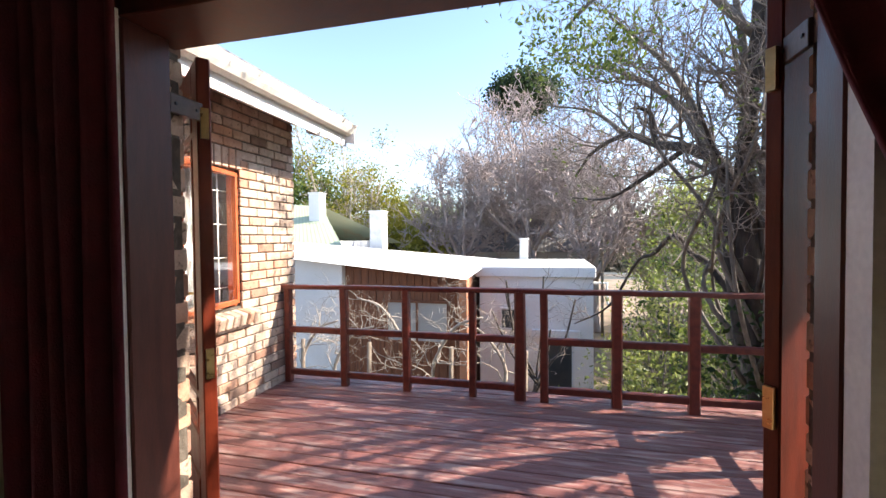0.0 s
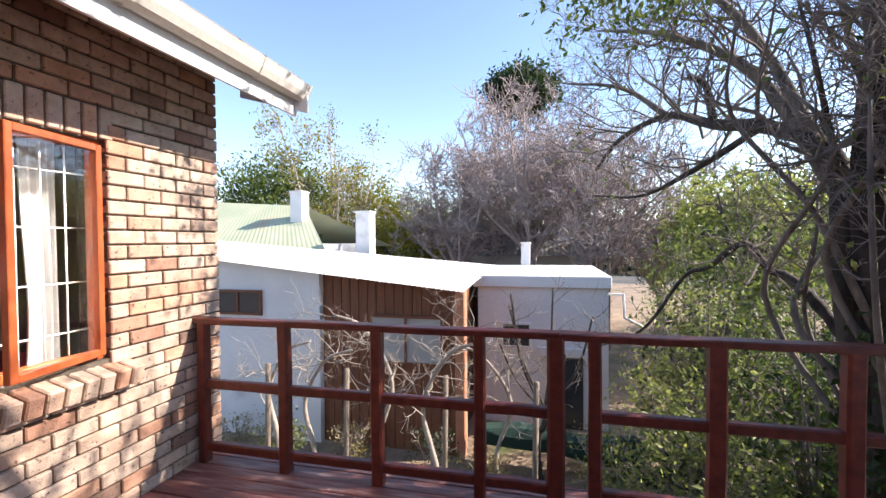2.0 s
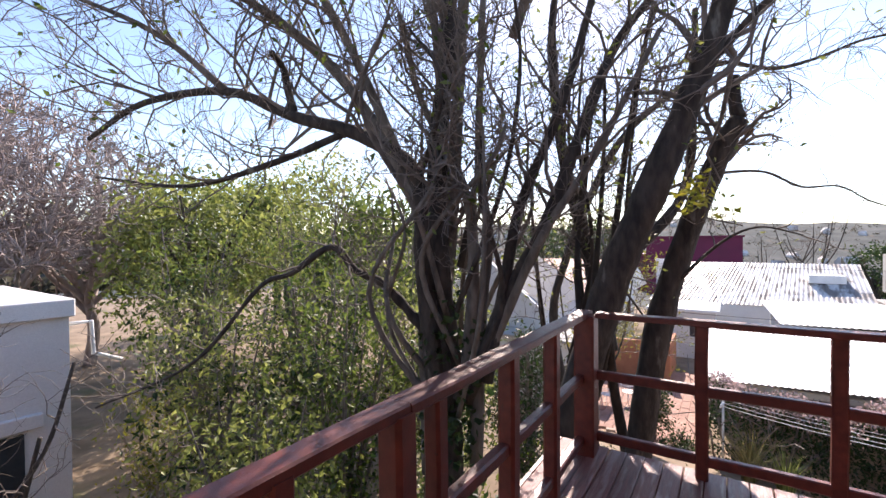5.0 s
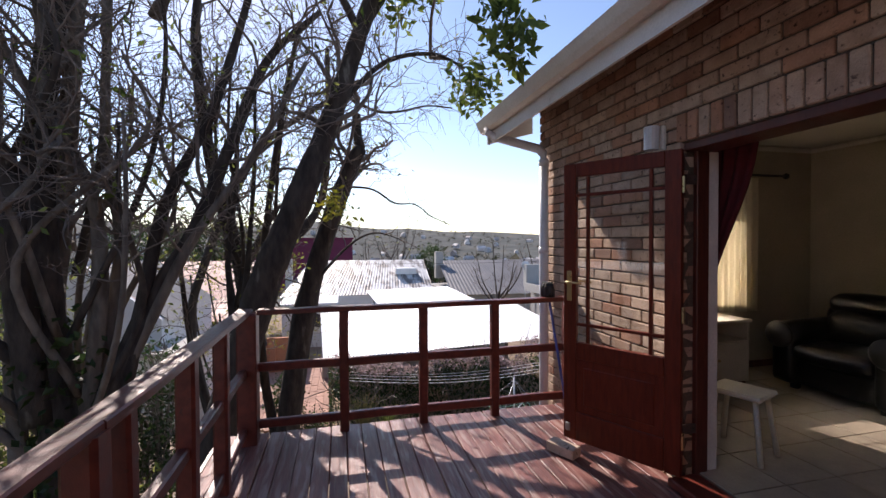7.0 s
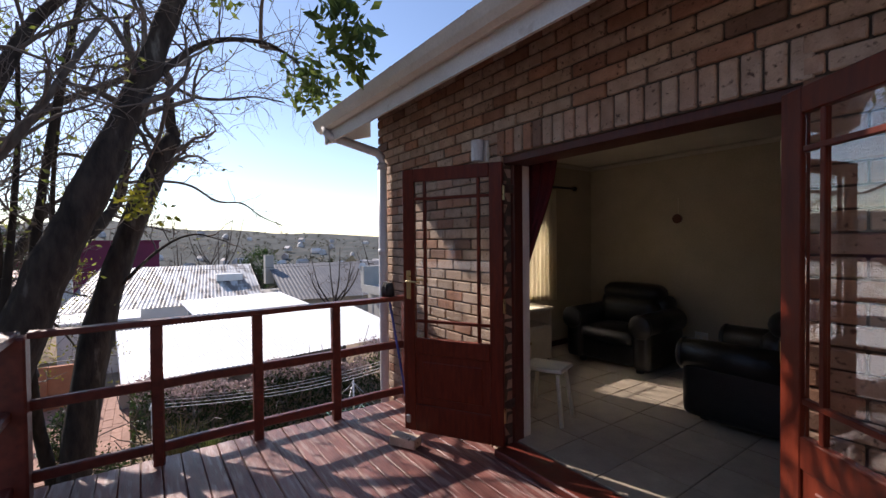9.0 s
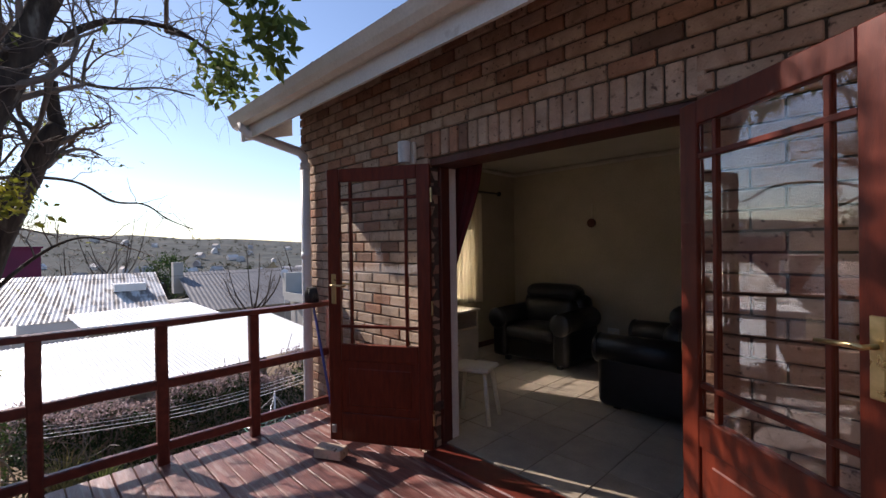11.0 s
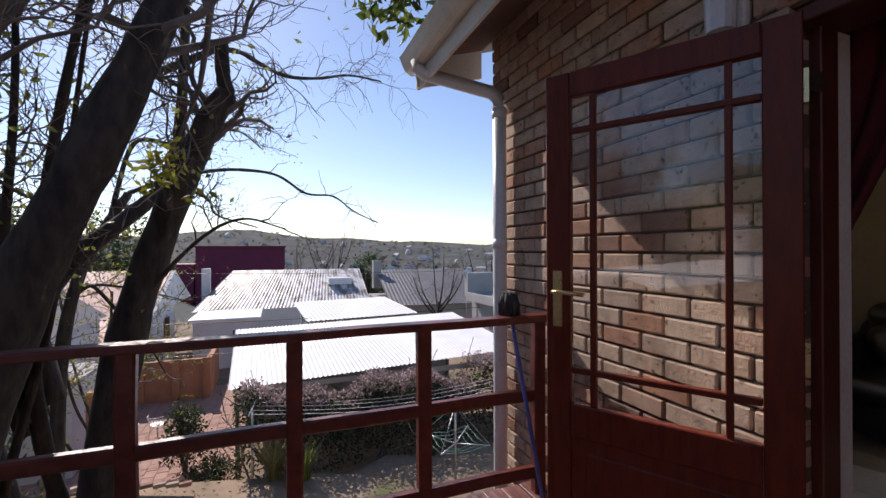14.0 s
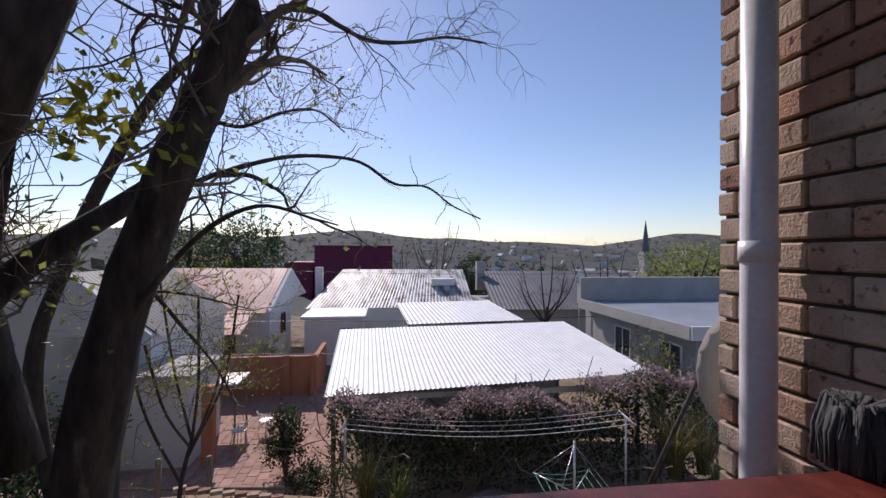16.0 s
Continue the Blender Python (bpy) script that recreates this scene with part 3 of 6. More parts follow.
def sash(y0, z0, y1, z1, dx=0.012, rz=0.0):
    s = thing("casement")
    s.parent = win
    s.matrix_basis = pose(FXB + dx - 0.02, y1, 0, 0, 0, rz)
    w = 0.038
    for q in ((y0 - y1, z0, y0 - y1 + w, z1), (-w, z0, 0, z1), (y0 - y1 + w, z0, -w, z0 + w), (y0 - y1 + w, z1 - w, -w, z1)):
        part("sash_bar", box(-0.018, q[0], q[1], 0.022, q[2], q[3], 0.004), M_WINWOOD, s)
    g = part("pane", box(-0.003, y0 - y1 + w, z0 + w, 0.001, -w, z1 - w), M_GLASS, s)
    g.visible_shadow = False
sash(1.61, wz0 + 0.03, wy1 - 0.03, wz1 - 0.03, 0.045, 13)
sash(wy0 + 0.045, wz0 + 0.05, 1.10, wz1 - 0.05, 0.02)
sash(1.145, 1.80, 1.555, wz1 - 0.05, 0.006)
g = part("pane", box(-0.09, 1.14, wz0 + 0.05, -0.087, 1.57, 1.74), M_GLASS, win)
g.visible_shadow = False
bars = thing("burglar_bars", label="white painted steel bars inside the window", category="window bars")
y = wy0 + 0.12
while y < wy1 - 0.03:
    rod("bar", [(-0.135, y, wz0 + 0.02 if y > 1.58 or y < 1.12 else 1.76), (-0.135, y, wz1 - 0.02)], 0.005, M_IRONW, bars, sides=6)
    y += 0.115
for i, z in enumerate((1.05, 1.32, 1.62, 1.92)):
    rod("bar", [(-0.145, wy0 + 0.02 if z > 1.76 else 1.58, z), (-0.145, wy1 - 0.02, z)], 0.005, M_IRONW, bars, sides=6)
sill = thing("window_sill", label="sloping sill of buff bricks on edge", category="sill", kind="structure")
bm0 = brick_mesh("sill_brick", 0.20, 0.074, 0.11, 0.008)
n = 17
for i in range(n):
    ob = new("brick", bm0)
    ob.parent = sill
    ob.matrix_basis = pose(0.0, wy0 - 0.06 + (i + 0.5) * 0.0865, wz0 - 0.085, 0, 14, random.Random(i).uniform(-1.5, 1.5))

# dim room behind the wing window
tagged(link("wall_wing_room", (lambda b: (boxed(b, -3.3, -0.2, -0.2, -3.2, WEND, WTOP), boxed(b, -3.2, -0.2, -0.2, -0.24, -0.1, WTOP), boxed(b, -3.2, WEND - 0.1, -0.2, -0.24, WEND, WTOP), boxed(b, -3.2, -0.1, -0.3, -0.24, WEND - 0.1, -0.2), b)[-1])(bmesh.new()), M_DARKIN), "bedroom walls, cream paint darkened for the dimness inside", "wall", kind="structure")
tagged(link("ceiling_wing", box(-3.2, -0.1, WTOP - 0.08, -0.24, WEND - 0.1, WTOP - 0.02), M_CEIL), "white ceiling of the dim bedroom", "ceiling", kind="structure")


def cloth(name, a, b, z0, z1, depth, folds, mat, label, gather=0.0, seed=1, cat="curtain", tied=False):
    """A hanging curtain from a to b in folds; gather pulls its middle towards b, as if tied back."""
    r = random.Random(seed)
    a, b = Vector((*a, 0)), Vector((*b, 0))
    d = b - a
    nrm = Vector((-d.y, d.x, 0)).normalized()
    nu, nv = folds * 8, 18
    vs, fs = [], []
    ph = [r.uniform(-0.7, 0.7) for _ in range(folds + 2)]
    for j in range(nv + 1):
        t = j / nv
        pull = gather * math.exp(-((t - 0.42) / 0.22) ** 2)
        if tied:
            k = min(max((t - 0.42) / 0.5, 0), 1)
            pull = gather * (1 - k * k * (3 - 2 * k))
        for i in range(nu + 1):
            u = i / nu
            uu = u + (1 - u) * pull
            off = math.sin(u * folds * 2 * math.pi + ph[int(u * folds)] * 0.5) * depth * (0.7 + 0.3 * math.sin(t * 3 + u * 9))
            vs.append(a + d * uu + nrm * off + Vector((0, 0, z0 + (z1 - z0) * t)))
    for j in range(nv):
        for i in range(nu):
            k = j * (nu + 1) + i
            fs.append((k, k + 1, k + nu + 2, k + nu + 1))
    ob = mesh_of(name, [(vs, fs)], mat)
    sm = ob.modifiers.new("thickness", "SOLIDIFY")
    sm.thickness = 0.004
    return tagged(ob, label, cat)


cloth("curtain", (-0.33, 1.0), (-0.33, 1.42), 0.35, 2.3, 0.03, 6, M_WHITEC, "white net curtain drawn aside in the window", 0.25, 3)
cloth("curtain", (-0.30, 1.93), (-0.30, 2.10), 0.35, 2.3, 0.03, 4, M_WHITEC, "white net curtain bunched beside a casement", 0.2, 4)
bed = thing("bed", (-1.1, 1.7, -0.2), label="bed with a red bedspread near the window", category="bed")
part("base", box(-0.9, -0.7, 0.12, 0.5, 0.7, 0.65, 0.02), M_CREAMW, bed)
part("bedspread", box(-0.92, -0.72, 0.66, 0.52, 0.72, 1.02, 0.08), M_PINKCLOTH, bed, "red bedspread")
for sx in (-0.85, 0.45):
    for sy in (-0.6, 0.6):
        part("leg", box(sx - 0.03, sy - 0.03, 0, sx + 0.03, sy + 0.03, 0.12), M_CREAMW, bed)

# ---- living room ----
rx0, rx1, ry0, rz1 = ROOM
east = (-2.35, -0.95, 0.85, 1.95)
wall_with_hole("wall_room_east", ry0, -0.122, -4.2, WTOP, [east], rx1, HX, M_PLASTER, True, "cream plastered wall with a window")
tagged(link("wall_room_south", box(0.3, ry0 - 0.2, -4.2, HX, ry0, WTOP), M_PLASTER), "plain cream plastered back wall", "wall", kind="structure")
tagged(link("wall_room_west", box(rx0 - 0.15, ry0, -0.3, rx0, -0.24, WTOP), M_PLASTER), "plain cream plastered side wall", "wall", kind="structure")
tagged(link("ceiling_room", box(rx0, ry0, rz1, rx1, -0.24, rz1 + 0.05), M_CEIL), "off-white painted ceiling board", "ceiling", kind="structure")
bm = bmesh.new()
for q in ((rx0, ry0, rx1, ry0 + 0.06), (rx0, -0.30, rx1, -0.24), (rx1 - 0.06, ry0 + 0.06, rx1, -0.30)):
    boxed(bm, q[0], q[1], rz1 - 0.06, q[2], q[3], rz1 - 0.002, None, 0.02)
tagged(link("cornice", bm, M_CEIL), "off-white moulded ceiling cornice", "cornice", kind="structure")
bm = bmesh.new()
for q in ((rx0, ry0, rx1, ry0 + 0.015), (rx1 - 0.015, ry0 + 0.015, rx1, -0.25), (OX1 - 0.02, -0.255, rx1 - 0.015, -0.24), (rx0, -0.255, OX0 + 0.02, -0.24)):
    boxed(bm, q[0], q[1], FLOOR, q[2], q[3], FLOOR + 0.075, None, 0.003)
tagged(link("baseboard", bm, M_FRAME), "dark timber skirting board", "baseboard", kind="structure")
part("reveal", box(OX1 - 0.03, -0.262, FLOOR + 0.004, OX1 + 0.004, -0.192, OZ - 0.052), M_WHITE, door_frame, "white painted inner reveal")
part("reveal", box(OX0 - 0.004, -0.262, FLOOR + 0.02, OX0 + 0.035, -0.207, OZ - 0.03), M_WHITE, door_frame, "white painted inner reveal")

floor_room = tagged(link("floor_room", box(rx0, ry0, -0.3, rx1, -0.12, FLOOR - 0.006), M_GROUT), "cream ceramic tile floor with dark grout", "floor", kind="structure")
TS = 0.395
tm = bpy.data.meshes.new("floor_tile")
bm = box(-TS / 2 + 0.004, -TS / 2 + 0.004, -0.004, TS / 2 - 0.004, TS / 2 - 0.004, 0.006, 0.002)
bm.to_mesh(tm)
bm.free()
tm.materials.append(M_TILE)
nx, ny = int((rx1 - rx0) / TS), int((-0.12 - ry0) / TS)
for i in range(nx + 1):
    for j in range(ny + 1):
        x, y = rx1 - TS * (i + 0.5), -0.125 - TS * (j + 0.5)
        if x - TS / 2 < rx0 - 0.1 or y - TS / 2 < ry0 - 0.1:
            continue
        ob = new("tile", tm)
        ob.parent = floor_room
        ob.location = (x, y, FLOOR - 0.006)

w2 = thing("window_2", label="white timber window with cream curtain beside it", category="window", kind="structure")
for q in ((east[0], 0.85, east[0] + 0.05, 1.95), (east[1] - 0.05, 0.85, east[1], 1.95), (east[0] + 0.05, 0.85, east[1] - 0.05, 0.90), (east[0] + 0.05, 1.90, east[1] - 0.05, 1.95), (-1.68, 0.90, -1.63, 1.90)):
    part("frame", box(rx1 + 0.08, q[0], q[1], rx1 + 0.14, q[2], q[3], 0.004), M_WHITE, w2)
for a, b in ((east[0] + 0.05, -1.68), (-1.63, east[1] - 0.05)):
    g = part("pane", box(rx1 + 0.11, a, 0.90, rx1 + 0.113, b, 1.90), M_GLASS, w2)
    g.visible_shadow = False
bars2 = thing("burglar_bars", label="white painted steel bars in the bright window", category="window bars")
for k in range(8):
    y = east[0] + 0.12 + k * 0.165
    rod("bar", [(rx1 + 0.04, y, 0.86), (rx1 + 0.04, y, 1.94)], 0.007, M_IRONW, bars2, sides=6)
for z in (1.12, 1.40, 1.68):
    rod("bar", [(rx1 + 0.055, east[0] + 0.01, z), (rx1 + 0.055, east[1] - 0.01, z)], 0.009, M_IRONW, bars2, sides=6)
cloth("curtain", (4.93, -2.52), (4.93, -1.66), 0.72, 2.22, 0.03, 11, M_CREAMC, "cream sheer curtain hanging at the bright window", 0.0, 5)
rodt = thing("curtain_rod", label="dark curtain rod with ball ends", category="curtain rod")
rod("pole", [(4.92, -2.9, 2.25), (4.92, -0.6, 2.25)], 0.014, M_BLACKP, rodt)
for yy in (-2.92, -0.58):
    bm = bmesh.new()
    bmesh.ops.create_icosphere(bm, subdivisions=2, radius=0.035, matrix=Matrix.Translation((4.92, yy, 2.25)))
    part("finial", bm, M_BLACKP, rodt)
cloth("curtain", (3.08, -0.36), (3.62, -0.33), 0.12, 2.34, 0.035, 6, M_MAROON, "dark maroon curtain pulled back beside the doors", 0.6, 6, tied=True)
cloth("curtain", (1.34, -0.36), (1.72, -0.33), 0.10, 2.45, 0.04, 6, M_MAROON, "dark maroon curtain hanging beside the doorway", 0.0, 7)


def soft_box(x0, y0, z0, x1, y1, z1, r, puff=0.0):
    """A padded block with well rounded edges; puff swells its faces."""
    bm = bmesh.new()
    boxed(bm, x0, y0, z0, x1, y1, z1)
    bmesh.ops.bevel(bm, geom=bm.edges[:], offset=r, segments=4, profile=0.5, affect="EDGES")
    if puff:
        bmesh.ops.subdivide_edges(bm, edges=[e for e in bm.edges if e.calc_length() > 2 * r], cuts=4, use_grid_fill=True)
        c, h = Vector(((x0 + x1) / 2, (y0 + y1) / 2, (z0 + z1) / 2)), Vector(((x1 - x0) / 2, (y1 - y0) / 2, (z1 - z0) / 2))
        for v in bm.verts:
            d = [(v.co[k] - c[k]) / h[k] for k in range(3)]
            for k in range(3):
                o = (1 - d[(k + 1) % 3] ** 2) * (1 - d[(k + 2) % 3] ** 2)
                v.co[k] += puff * max(o, 0) * d[k]
            v.co += Vector((0, 0, 0.006 * noise.noise(v.co * 9)))
    for f in bm.faces:
        f.smooth = True
    return bm


def armchair(at, rz, label):
    """A padded black leather armchair with fat rolled arms and a pillowed back."""
    c = thing("armchair", at, rz, label, "armchair", "leather armchairs")
    part("base", soft_box(-0.42, -0.36, 0.06, 0.42, 0.40, 0.30, 0.04), M_LEATHER, c)
    part("seat_cushion", soft_box(-0.315, -0.43, 0.30, 0.315, 0.20, 0.45, 0.055, 0.035), M_LEATHER, c)
    for s in (-1, 1):
        bm = soft_box(s * 0.42 - 0.105, -0.42, 0.05, s * 0.42 + 0.105, 0.38, 0.56, 0.06, 0.01)
        r = bmesh.ops.create_cone(bm, cap_ends=True, segments=24, radius1=0.135, radius2=0.125, depth=0.80, matrix=Matrix.Translation((s * 0.43, -0.04, 0.53)) @ Matrix.Rotation(radians(90), 4, "X"))
        for v in r["verts"]:
            for f in v.link_faces:
                f.smooth = True
        a = part("arm", bm, M_LEATHER, c)
        bm = bmesh.new()
        bmesh.ops.create_uvsphere(bm, u_segments=24, v_segments=12, radius=0.132, matrix=Matrix.Translation((s * 0.43, -0.43, 0.53)) @ Matrix.Diagonal((1, 0.4, 1, 1)))
        for f in bm.faces:
            f.smooth = True
        part("arm_front", bm, M_LEATHER, a)
    bk = part("backrest", soft_box(-0.44, 0.18, 0.28, 0.44, 0.46, 0.80, 0.10, 0.02), M_LEATHER, c)
    part("back_cushion", soft_box(-0.33, 0.05, 0.42, 0.33, 0.27, 0.76, 0.09, 0.04), M_LEATHER, bk)
    part("head_roll", soft_box(-0.36, 0.10, 0.72, 0.36, 0.40, 0.92, 0.095, 0.02), M_LEATHER, bk)
    for sx in (-0.36, 0.36):
        for sy in (-0.30, 0.34):
            part("foot", box(sx - 0.03, sy - 0.03, 0.0, sx + 0.03, sy + 0.03, 0.07), M_BLACKP, c)
    return c


armchair((3.98, -2.62, FLOOR), 182, "black leather armchair by the back wall")
armchair((2.35, -2.0, FLOOR), 92, "black leather armchair seen from its side")

stool = thing("stool", (3.42, -0.62, FLOOR), 20, "cream painted wooden stool beside the doors", "stool")
bm = box(-0.17, -0.14, 0.41, 0.17, 0.14, 0.445, 0.012)
part("seat", bm, M_CREAMW, stool)
for sx in (-1, 1):
    for sy in (-1, 1):
        rod("leg", [(sx * 0.12, sy * 0.09, 0.41), (sx * 0.17, sy * 0.135, 0.0)], 0.017, M_CREAMW, stool)
cab = thing("cabinet", (4.73, -1.47, FLOOR), 0, "low cream cabinet with an open shelf", "cabinet")
part("body", box(-0.24, -0.45, 0.05, 0.24, 0.45, 0.46, 0.004), M_CREAMW, cab)
part("top", box(-0.26, -0.47, 0.64, 0.26, 0.47, 0.67, 0.006), M_CREAMW, cab)
for sy in (-0.44, 0.44):
    part("side_panel", box(-0.24, sy - 0.012, 0.461, 0.24, sy + 0.012, 0.639), M_CREAMW, cab)
part("back_panel", box(0.2, -0.42, 0.461, 0.22, 0.42, 0.639), M_CREAMW, cab)
for sy in (-0.22, 0.22):
    dd = part("door", box(-0.258, sy - 0.205, 0.08, -0.242, sy + 0.205, 0.44, 0.004), M_CREAMW, cab)
    part("knob", box(-0.28, sy - 0.012 - math.copysign(0.16, sy), 0.27, -0.258, sy + 0.012 - math.copysign(0.16, sy), 0.294, 0.006), M_BRASS, dd)
part("plinth", box(-0.22, -0.43, 0.0, 0.22, 0.43, 0.05), M_FRAME, cab)
sock = thing("power_socket", (3.45, ry0, 0.34), label="white double wall socket plate", category="socket")
part("plate", box(-0.075, 0, -0.06, 0.075, 0.01, 0.06, 0.004), M_WHITE, sock)
for sx in (-0.035, 0.035):
    part("outlet", box(sx - 0.02, 0.01, -0.03, sx + 0.02, 0.013, 0.02), M_CREAMW, sock)
sc = thing("wall_ornament", (3.72, ry0, 1.78), label="small dark wall ornament hanging on a cord", category="ornament")
bm = bmesh.new()
bmesh.ops.create_cone(bm, cap_ends=True, segments=16, radius1=0.06, radius2=0.05, depth=0.04, matrix=Matrix.Translation((0, 0.02, 0)) @ Matrix.Rotation(radians(90), 4, "X"))
part("disc", bm, M_FRAME, sc)
rod("cord", [(0, 0.01, 0.05), (0, 0.008, 0.26)], 0.006, M_CREAMW, sc)
cl = thing("ceiling_light", (2.75, -1.9, rz1), label="small round ceiling light fitting", category="ceiling light")
bm = bmesh.new()
bmesh.ops.create_cone(bm, cap_ends=True, segments=24, radius1=0.11, radius2=0.14, depth=0.07, matrix=Matrix.Translation((0, 0, -0.036)))
part("shade", bm, M_CEIL, cl)

# ---- ground and distance ----
M_GRASSY = material("dry_grass_ground", (0.17, 0.12, 0.075), (0.31, 0.23, 0.16), scale=1.2, rough=0.95, bump=0.6, fine=9, stain=((0.09, 0.11, 0.035), 0.5, 0.58))
M_PAVER = material("brick_paver", (0.36, 0.20, 0.15), (0.48, 0.30, 0.24), scale=5, rough=0.9, bump=0.4, vary=0.35)
# valley colours greyed and blued: distance haze is painted in
M_TOWN_HAZE = material("hazed_valley_woods", (0.065, 0.074, 0.070), (0.13, 0.135, 0.125), scale=0.03, rough=1.0, bump=0.0, fine=0.25, stain=((0.16, 0.13, 0.10), 0.05, 0.6), spec=0.1)
M_TWIG = material("grey_twigs", (0.11, 0.09, 0.075), (0.24, 0.20, 0.175), scale=8, rough=0.95, bump=0.3)
M_TWIGP = material("pinkish_twigs", (0.28, 0.22, 0.20), (0.42, 0.35, 0.33), scale=4, rough=0.95, bump=0.0)
M_VINE = material("pale_vine_bark", (0.30, 0.25, 0.20), (0.42, 0.36, 0.30), scale=9, rough=0.95, bump=0.5)
M_LEAF = leaf_material("green_leaves", (0.05, 0.085, 0.016), (0.19, 0.24, 0.05))
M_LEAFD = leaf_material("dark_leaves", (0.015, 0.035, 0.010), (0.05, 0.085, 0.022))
M_LEAFY = leaf_material("yellow_green_leaves", (0.16, 0.18, 0.02), (0.34, 0.30, 0.04))
M_LEAFO = leaf_material("olive_shrub_leaves", (0.10, 0.13, 0.03), (0.38, 0.41, 0.115))
M_FLOWER = leaf_material("dry_pink_flowers", (0.20, 0.14, 0.13), (0.48, 0.36, 0.36))
M_STRAW = leaf_material("straw_blades", (0.16, 0.14, 0.04), (0.38, 0.32, 0.14))


def height(x, y):
    """The lie of the land: a terraced yard that falls away to the valley, with hills far off."""
    z = -3.7
    z += 0.9 * min(max((y - 2) / 7, 0), 1)
    k = min(max((x - 13.0) / 0.8, 0), 1) * min(max((13 - y) / 3, 0), 1)
    z = z * (1 - k) - 4.72 * k
    r = math.hypot(x, y)
    far = min(max((r - 40) / 160, 0), 1)
    z -= 22 * far * far * (3 - 2 * far) * (0.35 + 0.65 * min(max((x + 60) / 120, 0), 1))
    up = min(max((r - 420) / 600, 0), 1)
    a = math.atan2(y, x)
    z += up * up * (3 - 2 * up) * (58 + 9 * math.sin(a * 5 + 0.6) + 6 * math.sin(a * 11 + 2) + 5 * math.sin(a * 17) + 12 * min(max((a - 1.0) / 0.5, 0), 1))
    return z


radii = [0.0, 2, 4, 6, 8, 9, 10, 11, 12, 12.5, 13, 13.5, 14, 15, 16, 18, 20, 24, 30, 40, 55, 75, 100, 130, 170, 220, 300, 380, 450, 540, 640, 760, 900, 1050, 1300, 1700, 2400]
NA = 160
V, F = [Vector((5, 3, height(5, 3)))], []
for r in radii[1:]:
    for k in range(NA):
        x, y = 5 + r * math.cos(2 * math.pi * k / NA), 3 + r * math.sin(2 * math.pi * k / NA)
        V.append(Vector((x, y, height(x, y) + (noise.noise((x * 0.5, y * 0.5, 0)) * 0.05 if r < 40 else noise.noise((x * 0.01, y * 0.01, 3)) * min(r * 0.008, 8)))))
for k in range(NA):
    F.append((0, 1 + k, 1 + (k + 1) % NA))
for i in range(len(radii) - 2):
    for k in range(NA):
        a, b = 1 + i * NA + k, 1 + i * NA + (k + 1) % NA
        F.append((a, a + NA, b + NA, b))
ground = mesh_of("ground", [(V, F)], M_GRASSY)
ground.data.materials.append(M_TOWN_HAZE)
# ground past 45 m takes the haze-tinted colours
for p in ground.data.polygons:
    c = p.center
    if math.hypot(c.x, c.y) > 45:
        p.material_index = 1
tagged(ground, "dry grassy yard falling to a wooded valley and hills", "ground", kind="structure")


# ---- plants ----
def leaf_mesh(name, pts, size, mat, parent=None, label="", seed=0, long=2.2):
    """Pointed leaves, each two triangles folded on the midrib, at the given points."""
    g = np.random.default_rng(seed)
    n = len(pts)
    P = np.asarray(pts, float)
    a = g.normal(size=(n, 3))
    a[:, 2] -= 0.35
    a /= np.linalg.norm(a, axis=1)[:, None]
    b = np.cross(a, g.normal(size=(n, 3)))
    b /= np.linalg.norm(b, axis=1)[:, None] + 1e-9
    c = np.cross(a, b)
    s = size * g.uniform(0.6, 1.35, size=(n, 1))
    verts = np.stack([P, P + a * s * 0.5 + b * s * 0.5 / long + c * s * 0.08, P + a * s, P + a * s * 0.5 - b * s * 0.5 / long + c * s * 0.08], axis=1).reshape(-1, 3)
    me = bpy.data.meshes.new(name)
    i = np.arange(n) * 4
    F = np.concatenate([np.stack([i, i + 1, i + 2], 1), np.stack([i, i + 2, i + 3], 1)])
    me.from_pydata(verts.tolist(), [], F.tolist())
    me.materials.append(mat)
    ob = new(name, me)
    if parent:
        ob.parent = parent
    if label:
        ob["label"] = label
    ob["kind"] = "stuff"
    return ob


def clumps(centre, rad, n, clump, spread, seed, flat=0.0):
    """Points in uneven clumps within an ellipsoid, thicker towards its skin."""
    g = np.random.default_rng(seed)
    k = max(4, n // clump)
    d = g.normal(size=(k, 3))
    d /= np.linalg.norm(d, axis=1)[:, None]
    r = g.uniform(0.25, 1.0, size=(k, 1)) ** 0.5 * g.uniform(0.75, 1.12, size=(k, 1))
    c = np.asarray(centre) + d * r * np.asarray(rad)
    pts = np.repeat(c, clump, axis=0) + g.normal(size=(k * clump, 3)) * spread * g.uniform(0.5, 1.3, size=(k, 1)).repeat(clump, axis=0)
    return pts


def smooth(pts, n=5):
    """A Catmull-Rom line through the points."""
    p = [Vector(q) for q in pts]
    p = [p[0] * 2 - p[1], *p, p[-1] * 2 - p[-2]]
    out = []
    for i in range(1, len(p) - 2):
        for k in range(n):
            t = k / n
            a, b, c, d = p[i - 1:i + 3]
            out.append(0.5 * ((2 * b) + (c - a) * t + (2 * a - 5 * b + 4 * c - d) * t * t + (3 * b - a - 3 * c + d) * t ** 3))
    return out + [p[-2]]


TWIG = {"least": 0.0012}


